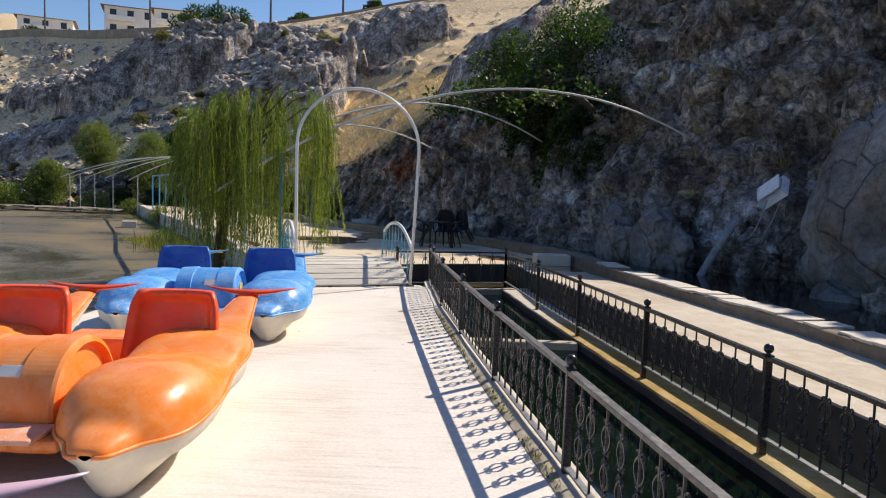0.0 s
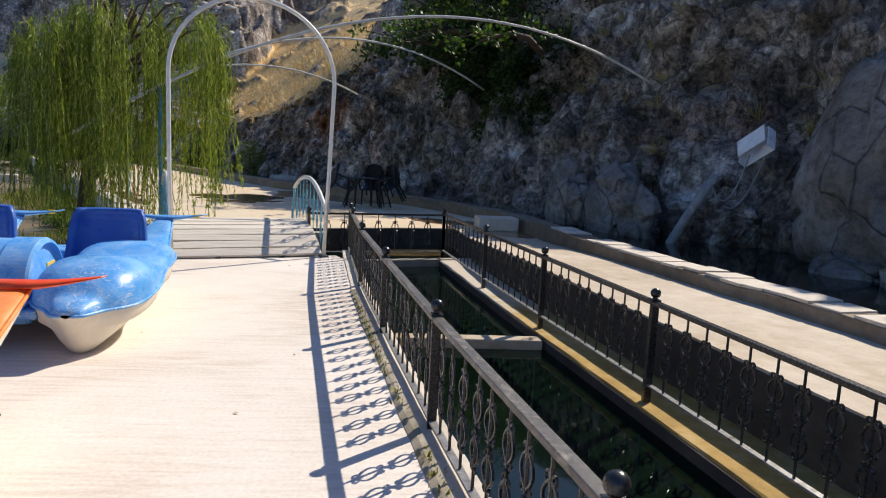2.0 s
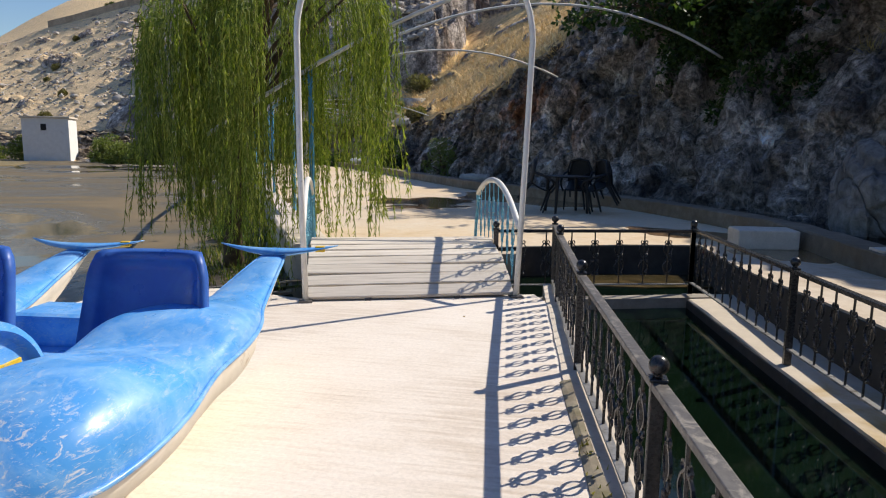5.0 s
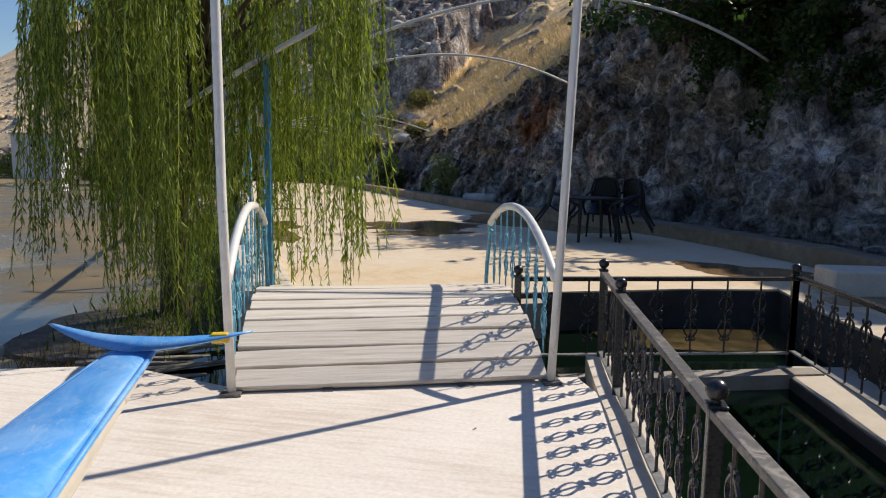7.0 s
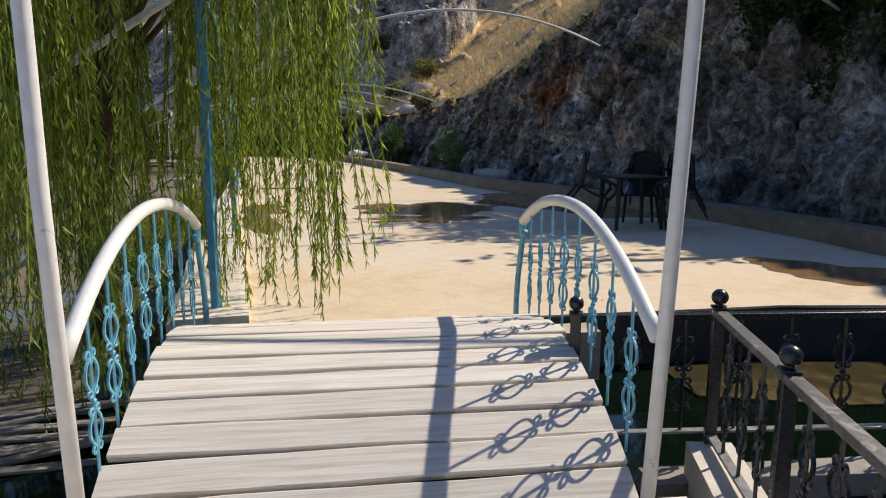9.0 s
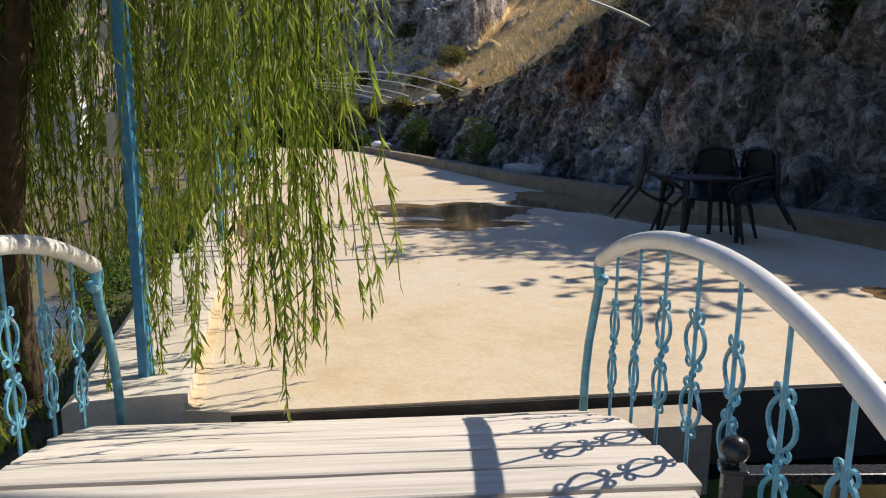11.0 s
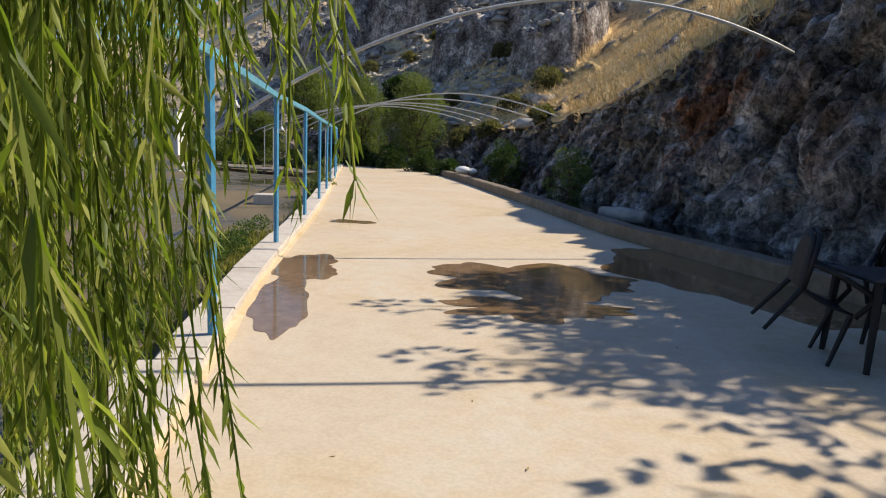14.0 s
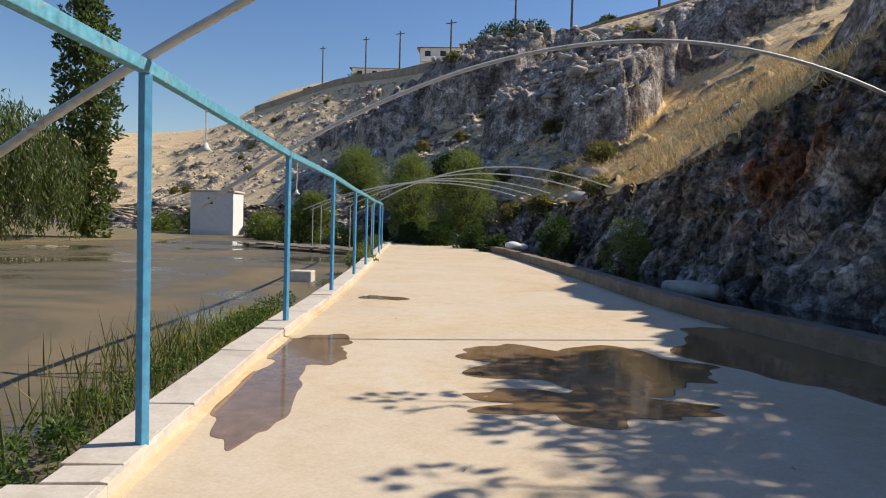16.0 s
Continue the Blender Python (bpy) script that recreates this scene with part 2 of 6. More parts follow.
    vor = n.new("ShaderNodeTexVoronoi")
    vor.feature = "DISTANCE_TO_EDGE"
    vor.inputs["Scale"].default_value = 1.4
    l.new(warped(n, l, v, mid, 0.35), vor.inputs["Vector"])
    cr = ramp(n, l, vor.outputs["Distance"], [(0.0, 0.0), (0.10, 1.0)])
    vor2 = n.new("ShaderNodeTexVoronoi")
    vor2.feature = "DISTANCE_TO_EDGE"
    vor2.inputs["Scale"].default_value = 4.2
    l.new(warped(n, l, v, fine, 0.25), vor2.inputs["Vector"])
    cr2 = ramp(n, l, vor2.outputs["Distance"], [(0.0, 0.0), (0.09, 1.0)])
    grit = noise_tex(n, l, v, 24.0, 4, 0.7)
    # dirt, lichen and painted-in crevice shade in the cracks, dark runs of damp down the faces, rock showing through
    # the turf
    split = ramp(n, l, noise_tex(n, l, v, 0.9, 4, 0.6), [(0.50, 0.0), (0.60, 0.9)])
    rock = mix(n, l, split, rock, ramp(n, l, vor.outputs["Distance"], [(0.0, 0.25), (0.03, 0.80), (0.06, 1.0)]), "MULTIPLY")
    speck = noise_tex(n, l, v, 4.6, 7, 0.78)
    rock = mix(n, l, 0.85, rock, ramp(n, l, speck, [(0.42, 0.35), (0.50, 0.95), (0.60, 1.4)]), "MULTIPLY")
    runs = noise_tex(n, l, place(n, l, (1.6, 1.6, 0.22)), 1.0, 7, 0.7, 0.15)
    rock = mix(n, l, 0.8, rock, ramp(n, l, runs, [(0.36, (0.45, 0.40, 0.37)), (0.50, (1.0, 0.97, 0.95)), (0.66, (1.4, 1.38, 1.38))]), "MULTIPLY")
    zones = noise_tex(n, l, v, 0.42, 6, 0.66, 0.15)
    rock = mix(n, l, 0.9, rock, ramp(n, l, zones, [(0.38, (0.42, 0.39, 0.37)), (0.52, (0.92, 0.89, 0.86)), (0.64, (1.25, 1.22, 1.2))]), "MULTIPLY")
    chip = n.new("ShaderNodeTexVoronoi")
    chip.inputs["Scale"].default_value = 1.7
    l.new(warped(n, l, v, fine, 0.5), chip.inputs["Vector"])
    chip_bw = n.new("ShaderNodeRGBToBW")
    l.new(chip.outputs["Color"], chip_bw.inputs[0])
    bits = calc(n, l, "MULTIPLY", ramp(n, l, chip_bw.outputs[0], [(0.56, 0.0), (0.62, 1.0)]), ramp(n, l, noise_tex(n, l, v, 0.30, 5, 0.6), [(0.46, 0.0), (0.56, 1.0)]))
    bits = calc(n, l, "MULTIPLY", bits, ramp(n, l, far, [(0.50, 0.55), (0.72, 1.0)]))
    flat = calc(n, l, "SUBTRACT", flat, calc(n, l, "MULTIPLY", bits, 0.36))
    l.new(mix(n, l, ramp(n, l, flat, [(0.52, 0.0), (0.66, 1.0)]), rock, grass), b.inputs["Base Color"])
    h = calc(n, l, "ADD", calc(n, l, "MULTIPLY", calc(n, l, "MULTIPLY", cr, split), 0.45), calc(n, l, "ADD", calc(n, l, "MULTIPLY", mid, 0.7), calc(n, l, "MULTIPLY", fine, 0.55)))
    h = calc(n, l, "ADD", h, calc(n, l, "ADD", calc(n, l, "MULTIPLY", cr2, 0.22), calc(n, l, "MULTIPLY", grit, 0.16)))
    stone = ramp(n, l, flat, [(0.66, 1.0), (0.74, 0.25)])
    bn = n.new("ShaderNodeBump")
    bn.inputs["Distance"].default_value = 0.24
    l.new(stone, bn.inputs["Strength"])
    l.new(h, bn.inputs["Height"])
    l.new(bn.outputs[0], b.inputs["Normal"])
    return m


M_ROCK = rock_material()
M_STONE = plain("pale_limestone", (0.42, 0.385, 0.34), 0.9, 0.0, 0.4, 1.6, (0.25, 0.21, 0.17), 0.45, 0.9)


def leaf_material(name, a, b_, c, rough=0.5):
    m, n, l, b = nodes_of(name, rough, spec=0.35)
    g = n.new("ShaderNodeNewGeometry")
    col = ramp(n, l, g.outputs["Random Per Island"], [(0.0, a), (0.5, b_), (1.0, c)])
    l.new(col, b.inputs["Base Color"])
    tr = n.new("ShaderNodeBsdfTranslucent")
    l.new(mix(n, l, 1.0, col, (1.0, 1.15, 0.45), "MULTIPLY"), tr.inputs["Color"])
    ms = n.new("ShaderNodeMixShader")
    ms.inputs[0].default_value = 0.5
    l.new(b.outputs[0], ms.inputs[1])
    l.new(tr.outputs[0], ms.inputs[2])
    l.new(ms.outputs[0], n["Material Output"].inputs["Surface"])
    return m


M_WILLOW = leaf_material("willow_leaves", (0.10, 0.14, 0.02), (0.23, 0.29, 0.045), (0.50, 0.49, 0.13))
M_FIG = leaf_material("fig_leaves", (0.020, 0.042, 0.010), (0.038, 0.070, 0.017), (0.08, 0.115, 0.032))
M_MOSS = leaf_material("moss_and_weeds", (0.10, 0.085, 0.03), (0.20, 0.18, 0.05), (0.34, 0.28, 0.11))
M_SHRUB = leaf_material("shrub_leaves", (0.11, 0.14, 0.035), (0.19, 0.22, 0.07), (0.29, 0.31, 0.12))
M_POPLAR = leaf_material("poplar_leaves", (0.06, 0.085, 0.03), (0.11, 0.14, 0.05), (0.19, 0.21, 0.09))
M_GOLD, gn, gl, gb = nodes_of("golden_grass", 0.9, spec=0.1)
gl.new(ramp(gn, gl, gn.new("ShaderNodeNewGeometry").outputs["Random Per Island"], [(0.0, (0.55, 0.38, 0.17)), (0.5, (0.78, 0.58, 0.29)), (1.0, (0.88, 0.72, 0.44))]), gb.inputs["Base Color"])
M_BRUSH = leaf_material("dry_brush_leaves", (0.12, 0.105, 0.05), (0.20, 0.17, 0.085), (0.28, 0.24, 0.13))
M_WEED = leaf_material("weed_leaves", (0.05, 0.10, 0.02), (0.12, 0.15, 0.04), (0.30, 0.25, 0.09))
M_HERB = leaf_material("herb_leaves", (0.05, 0.09, 0.02), (0.10, 0.15, 0.035), (0.20, 0.25, 0.08))
M_REED = leaf_material("reed_blades", (0.07, 0.09, 0.025), (0.14, 0.15, 0.05), (0.36, 0.29, 0.13))
M_YELLOW_GRASS = leaf_material("marsh_grass", (0.20, 0.19, 0.04), (0.34, 0.30, 0.07), (0.45, 0.38, 0.12))
M_STALK = leaf_material("dead_stalks", (0.10, 0.055, 0.04), (0.16, 0.09, 0.07), (0.24, 0.15, 0.11))
M_DRY = leaf_material("dry_grass_blades", (0.30, 0.21, 0.08), (0.45, 0.33, 0.13), (0.55, 0.43, 0.2))


def timber(name, low, mid_, high, along=(14, 0.7, 14), rot=0.0):
    m, n, l, b = nodes_of(name, 0.85, spec=0.2)
    v = place(n, l, along, (0, 0, rot))
    info = n.new("ShaderNodeObjectInfo")
    off = n.new("ShaderNodeVectorMath")
    off.operation = "ADD"
    l.new(v, off.inputs[0])
    l.new(mix(n, l, 1.0, 0.0, calc(n, l, "MULTIPLY", info.outputs["Random"], 40.0)), off.inputs[1])
    g = noise_tex(n, l, off.outputs[0], 2.0, 7, 0.65, 0.5)
    base = ramp(n, l, g, [(0.25, low), (0.5, mid_), (0.75, high)])
    base = mix(n, l, calc(n, l, "MULTIPLY", info.outputs["Random"], 0.3), base, (0.40, 0.35, 0.29))
    l.new(base, b.inputs["Base Color"])
    bump(n, l, b, g, 0.5, 0.006)
    return m


M_PLANK = timber("weathered_planks", (0.48, 0.415, 0.33), (0.71, 0.635, 0.54), (0.83, 0.76, 0.66), (0.9, 22, 22))

# ---- building helpers ----
def mesh_from(name, verts, faces, smooth=False):
    me = bpy.data.meshes.new(name)
    me.from_pydata([tuple(v) for v in verts], [], faces)
    me.update()
    if smooth:
        me.polygons.foreach_set("use_smooth", [True] * len(me.polygons))
    return me


def finish(bm, name, smooth=False):
    bmesh.ops.recalc_face_normals(bm, faces=bm.faces)
    me = bpy.data.meshes.new(name)
    bm.to_mesh(me)
    bm.free()
    if smooth:
        me.polygons.foreach_set("use_smooth", [True] * len(me.polygons))
    return me


def part(name, data, material, parent=None, label="", at=None, smooth=False):
    me = finish(data, name, smooth) if isinstance(data, bmesh.types.BMesh) else data
    if material and not me.materials:
        me.materials.append(material)
    ob = new(name, me)
    if parent:
        ob.parent = parent
    if at is not None:
        ob.matrix_basis = at
    return tagged(ob, label) if label else ob


def thing(name, label, category, at=None, group="", kind=""):
    e = new(name)
    e.empty_display_size = 0.1
    if at is not None:
        e.matrix_basis = at
    return tagged(e, label, category, group, kind)


def box(bm, lo, hi, m=None, bevel=0.0):
    vs = [bm.verts.new((x, y, z)) for x in (lo[0], hi[0]) for y in (lo[1], hi[1]) for z in (lo[2], hi[2])]
    fs = [bm.faces.new([vs[i] for i in q]) for q in ((0, 1, 3, 2), (4, 6, 7, 5), (0, 4, 5, 1), (2, 3, 7, 6), (0, 2, 6, 4), (1, 5, 7, 3))]
    if bevel:
        es = {e for f in fs for e in f.edges}
        r = bmesh.ops.bevel(bm, geom=list(es), offset=bevel, segments=2, affect="EDGES", profile=0.5)
        vs = list({v for f in r["faces"] for v in f.verts} | {v for v in vs if v.is_valid})
    if m is not None:
        for v in vs:
            v.co = m @ v.co
    return vs


def tube(bm, pts, r, sides=8, closed_ends=True, radii=None):
    """A round bar along the points."""
    pts = [Vector(p) for p in pts]
    rings, up = [], None
    for i, p in enumerate(pts):
        d = (pts[min(i + 1, len(pts) - 1)] - pts[max(i - 1, 0)]).normalized()
        if up is None:
            up = d.orthogonal().normalized()
        up = (up - d * up.dot(d)).normalized()
        side = d.cross(up)
        rr = radii[i] if radii else r
        rings.append([bm.verts.new(p + (up * math.cos(a) + side * math.sin(a)) * rr) for a in (2 * math.pi * k / sides for k in range(sides))])
    for a, b in zip(rings, rings[1:]):
        for k in range(sides):
            bm.faces.new((a[k], a[(k + 1) % sides], b[(k + 1) % sides], b[k]))
    if closed_ends:
        bm.faces.new(rings[0][::-1])
        bm.faces.new(rings[-1])


def ball(bm, c, r, seg=10, squash=1.0):
    bmesh.ops.create_uvsphere(bm, u_segments=seg, v_segments=max(5, seg * 2 // 3), radius=r, matrix=Matrix.Translation(c) @ Matrix.Diagonal((1, 1, squash, 1)))


def smooth_line(pts, step):
    """Points every step metres on a rounded line through pts (x, y)."""
    p = [Vector((*q, 0)) for q in pts]
    out = []
    for i in range(len(p) - 1):
        p0, p1, p2, p3 = p[max(i - 1, 0)], p[i], p[i + 1], p[min(i + 2, len(p) - 1)]
        k = max(1, int((p2 - p1).length / step))
        for j in range(k):
            t = j / k
            out.append(0.5 * ((2 * p1) + (p2 - p0) * t + (2 * p0 - 5 * p1 + 4 * p2 - p3) * t * t + (3 * p1 - p0 - 3 * p2 + p3) * t ** 3))
    out.append(p[-1])
    return [Vector((q.x, q.y)) for q in out]


def sides_of(line):
    """The unit right-hand normal at every point of a line."""
    res = []
    for i in range(len(line)):
        d = (line[min(i + 1, len(line) - 1)] - line[max(i - 1, 0)]).normalized()
        res.append(Vector((d.y, -d.x)))
    return res


def loft(name, line, profile, rough=0.0, seed=0, cap=True):
    """A solid swept along a line: profile is a closed row of (right, z)."""
    nor = sides_of(line)
    verts, faces, k = [], [], len(profile)
    for i, (p, s) in enumerate(zip(line, nor)):
        for j, (a, z) in enumerate(profile):
            w = noise.noise((p.x * 1.7 + j * 9.1, p.y * 1.7 + seed, j * 3.3)) * rough
            q = p + s * (a + w)
            verts.append((q.x, q.y, z + noise.noise((p.x * 2.1, p.y * 2.1, j * 5.7 + seed)) * rough * 0.6))
    for i in range(len(line) - 1):
        for j in range(k):
            j2 = (j + 1) % k
            faces.append((i * k + j, i * k + j2, (i + 1) * k + j2, (i + 1) * k + j))
    if cap:
        faces.append(tuple(range(k))[::-1])
        faces.append(tuple((len(line) - 1) * k + j for j in range(k)))
    me = mesh_from(name, verts, faces)
    bm = bmesh.new()
    bm.from_mesh(me)
    bmesh.ops.recalc_face_normals(bm, faces=bm.faces)
    bm.to_mesh(me)
    bm.free()
    return me


def prism(name, outline, z0, z1, cuts=0, rough=0.0):
    """A flat slab with the outline (x, y)."""
    bm = bmesh.new()
    top = [bm.verts.new((x, y, z1)) for x, y in outline]
    bot = [bm.verts.new((x, y, z0)) for x, y in outline]
    bm.faces.new(top)
    bm.faces.new(bot[::-1])
    for i in range(len(top)):
        j = (i + 1) % len(top)
        bm.faces.new((top[i], bot[i], bot[j], top[j]))
    return finish(bm, name)


def leaves(points, dirs, length, width, rng, droop=0.0):
    """Folded pointed leaves, one for each point, along dirs. Returns verts and faces."""
    n = len(points)
    d = dirs / np.linalg.norm(dirs, axis=1, keepdims=True)
    r = rng.normal(size=(n, 3))
    s = np.cross(d, r)
    s /= np.linalg.norm(s, axis=1, keepdims=True) + 1e-9
    u = np.cross(s, d)
    L = (length * rng.uniform(0.6, 1.2, n))[:, None]
    W = (width * rng.uniform(0.7, 1.2, n))[:, None]
    a = points
    mid_ = points + d * L * 0.45 - u * W * 0.25
    m1 = points + d * L * 0.42 + s * W * 0.5
    m2 = points + d * L * 0.42 - s * W * 0.5
    tip = points + d * L + u * L * droop
    v = np.stack([a, m1, tip, m2, mid_], 1).reshape(-1, 3)
    i = np.arange(n)[:, None] * 5
    f = np.concatenate([i + [0, 1, 4], i + [1, 2, 4], i + [2, 3, 4], i + [3, 0, 4]], 0)
    return v, f


def soup(name, v, f):
    me = bpy.data.meshes.new(name)
    me.vertices.add(len(v))
    me.vertices.foreach_set("co", np.asarray(v, np.float32).ravel())
    k = f.shape[1]
    me.loops.add(f.size)
    me.loops.foreach_set("vertex_index", f.ravel().astype(np.int32))
    me.polygons.add(len(f))
    me.polygons.foreach_set("loop_start", (np.arange(len(f)) * k).astype(np.int32))
    me.update(calc_edges=True)
    me.validate()
    return me

# ---- land: ground, hillside, water ----
ground_me = prism("ground", [(900 * math.cos(a), 900 * math.sin(a)) for a in (math.pi * 2 * k / 64 for k in range(64))], -3.0, -1.1)
tagged(part("ground", ground_me, M_KERB), "pale dusty ground under and round the pond", "ground", kind="structure")

# stations along the foot of the hill: foot x, y, cliff height, cliff run, rim x, y, z
HILL = [
    (14, -40, 9, 5, 66, -40, 30), (10.5, -8, 10, 5, 60, -8, 30), (8.4, 3, 10, 4.5, 58, 14, 30), (7.2, 9, 10, 4.5, 56, 30, 31), (6.2, 13, 9, 4.5, 52, 46, 31),
    (3.9, 17.3, 9, 5.6, 46, 64, 32), (2.3, 20.6, 9, 5.6, 37, 80, 32), (0.3, 23.6, 7.6, 5.2, 24, 84.5, 29),
    (-2.0, 27, 5.5, 4.9, 11.6, 88, 27.4), (-4.6, 31.6, 3.5, 4.2, -3.6, 88.7, 25.9), (-8.4, 38, 2.6, 4.6, -13.5, 84.3, 22.6),
    (-12.6, 44.3, 2.6, 5, -21.7, 82.6, 20.7), (-21, 49.3, 3.0, 7, -33.8, 89.9, 21.0), (-33, 54, 2.6, 8, -54.2, 105.6, 23.3),
    (-50, 60, 2.3, 9, -79, 122, 26.4), (-75, 66, 2.3, 12, -108, 132, 24.4), (-110, 68, 2.3, 12, -140, 136, 21.5), (-190, 50, 2.3, 12, -230, 112, 21.0),
]
# rock bluffs standing out of the slope: x, y, half width along x, along y, height
BLUFFS = [(-38, 77.5, 5, 4, 3.2), (-33, 78.5, 5, 4.5, 3.6), (-28, 77.5, 5, 4.5, 3.3), (-24, 81, 4, 3, 2.0), (-19.5, 66, 4.5, 4.5, 2.9), (-14, 66.5, 5, 6, 3.2), (-12.2, 60.5, 3.5, 4, 2.2), (-5.8, 74, 6, 5, 2.2), (-46, 86, 8, 5, 2.0), (-42, 70, 6, 3, 1.3), (2.5, 39, 3.5, 5, 1.6)]


def spaced(rows, u):
    """The stations blended at the place u along the list."""
    i = min(int(u), len(rows) - 2)
    t = u - i
    p0, p1, p2, p3 = (np.array(rows[max(0, min(len(rows) - 1, i + k))], float) for k in (-1, 0, 1, 2))
    return 0.5 * (2 * p1 + (p2 - p0) * t + (2 * p0 - 5 * p1 + 4 * p2 - p3) * t * t + (3 * p1 - p0 - 3 * p2 + p3) * t ** 3)


def build_hill():
    us = []
    steps = [8, 30, 30, 34, 40, 44, 44, 44, 48, 48, 46, 42, 36, 34, 30, 22, 16]
    for i, k in enumerate(steps):
        us += [i + j / k for j in range(k)]
    us.append(len(HILL) - 1.0)
    vs_ = np.concatenate([np.linspace(0, 1, 96)[:-1] ** 1.0 * 0.35, 0.35 + np.linspace(0, 1, 150) ** 1.15 * 0.65])
    verts, stone, nv = [], [], len(vs_) + 6
    for u in us:
        ease = 0.86 - 0.40 * math.exp(-((u - 9.9) / 1.3) ** 2)
        fx, fy, ch, run, rx, ry, rz = spaced(HILL, u)
        D = math.hypot(rx - fx, ry - fy)
        dx, dy = (rx - fx) / D, (ry - fy) / D
        for v in vs_:
            if v <= 0.35:                       # the steep foot
                q = v / 0.35
                d, z = run * q * 1.35, -1.3 + (ch + 1.3) * (1 - (1 - q) ** 1.25)
            else:
                q = (v - 0.35) / 0.65
                d, z = run * 1.35 + (D - run * 1.35) * q, ch + (rz - ch) * (ease * q + (1 - ease) * q * q)
            x, y = fx + dx * d, fy + dy * d
            # blocks, ledges and cracks
            p = Vector((x, y, z))
            if v <= 0.35:
                n1 = noise.fractal(p * 0.33, 1.0, 2.1, 5) * 0.55
                n2 = (noise.ridged_multi_fractal(p * 0.6, 1.0, 2.2, 4, 1.0, 2.0) - 1.2) * 0.30
                n3 = abs(noise.noise(p * 1.6)) * 0.25
                dist, near = noise.voronoi(Vector((x * 0.75, y * 0.75, z * 0.5)) + Vector((n1, n1, n1)) * 0.5)
                block = noise.noise(Vector(near[0]) * 3.7) * 0.55 - (1 - min(1.0, (dist[1] - dist[0]) * 3.5)) * 0.28
                dist, near = noise.voronoi(p * 1.9)
                block += noise.noise(Vector(near[0]) * 5.1) * 0.26
                dist, near = noise.voronoi(Vector((x * 2.6 + n1, y * 2.6, z * 1.1)))
                block += noise.noise(Vector(near[0]) * 7.3) * 0.20 - (1 - min(1.0, (dist[1] - dist[0]) * 4.0)) * 0.08
                # tilted facets with sharp steps between them
                for size, tilt, seed in ((0.55, 0.75, 1.0), (1.25, 0.60, 4.0), (2.9, 0.50, 9.0)):
                    c = Vector((x * size + n1 * 0.4, y * size, z * size * 0.75 + seed))
                    dist, near = noise.voronoi(c)
                    h = Vector(near[0]) * 2.3
                    g = Vector((noise.noise(h), noise.noise(h + Vector((7, 0, 0))), noise.noise(h + Vector((0, 7, 0)))))
                    block += (g.dot(c - Vector(near[0])) * tilt * 1.6 + noise.noise(h * 2.1) * 0.30) / size * 0.8
                    block -= (1 - min(1.0, (dist[1] - dist[0]) * 9.0)) * 0.11 / size
                push = (n1 * 0.8 + n2 * 0.7 + n3 + block) * min(1.0, 0.3 + q * 2)
                ledge = noise.noise(Vector((x * 0.15, y * 0.15, z * 1.1)))
                side, lift = push * 0.85, push * 0.25 + ledge * 0.25 * min(1, d)
                bare = 1.0 - 0.9 * max(0.0, q - 0.8) / 0.2
            else:
                swell = noise.noise(p * 0.06) * 0.9 + noise.noise(p * 0.19) * 0.22
                # outcrops stand out of the smooth grass slope
                crop = noise.fractal(Vector((x * 0.11, y * 0.17, z * 0.25)) + Vector((3, 8, 1)), 1.0, 2.1, 3)
                crop -= 0.08 * math.exp(-(((x + 4.5) / 8) ** 2 + ((y - 44) / 11) ** 2))
                west = min(1.0, max(0.0, (-x - 11.0) / 12.0))
                rock = max(0.0, min(1.0, (crop - 0.34 + 0.02 * west + 0.10 * min(1.0, max(0.0, (14.0 - fy) / 20.0))) * 5.0))
                rock = rock * rock * (3 - 2 * rock)
                lump = 0.5 + 0.7 * abs(noise.noise(p * 0.6)) + 0.25 * abs(noise.noise(p * 1.7 + Vector((5, 5, 5))))
                # loose stones and small ledges
                k1 = noise.noise(p * 0.62 + Vector((11, 2, 7))) + 0.25 * noise.noise(p * 2.1)
                small = max(0.0, min(1.0, (k1 - 0.40 + 0.08 * west) * 7.0)) * (0.28 + 0.25 * noise.noise(p * 0.2)) * (1 + 0.5 * west * abs(noise.noise(p * 1.4)))
                fade = min(1.0, (1 - q) * 8) * min(1.0, q * 10 + 0.3)
                lift = (swell + rock * lump * 0.95 + small) * fade
                side = rock * lump * 0.2 * fade
                bare = max(rock * 0.9, min(1.0, small * 4), 0.6 * min(1.0, max(0.0, (30.0 - fy) / 6.0)))
                step = 0.0
                for bx, by, bw, bd, bh in BLUFFS:
                    e = 1 - math.hypot((x - bx) / bw, (y - by) / bd) + 0.45 * noise.fractal(p * 0.22, 1.0, 2.0, 3)
                    if e > 0:
                        e = min(1.0, e * 4.6)
                        step = max(step, 1.3 * bh * e * e * (3 - 2 * e))
                        bare = max(bare, e * 1.1 - 0.35 * max(0.0, noise.noise(p * 0.5)))
                lift += step * (0.85 + 0.3 * abs(noise.noise(p * 0.45)) + 0.12 * noise.noise(p * 1.3)) * fade
            x, y, z = x - dx * side, y - dy * side, z + lift
            verts.append((x, y, z))
            stone.append(bare)
        climb = max(0.0, 1 - abs(u - 13.0) / 2.4)
        for d, dz, up in ((3, 0.2, 0), (10, 0.4, 0.8), (30, 0.6, 4.2), (50, 0.8, 8.2), (200, 3, 7), (500, 2, 4)):
            verts.append((rx + dx * d, ry + dy * d, rz + dz + up * climb))
            stone.append(0.0)
    nu = len(us)
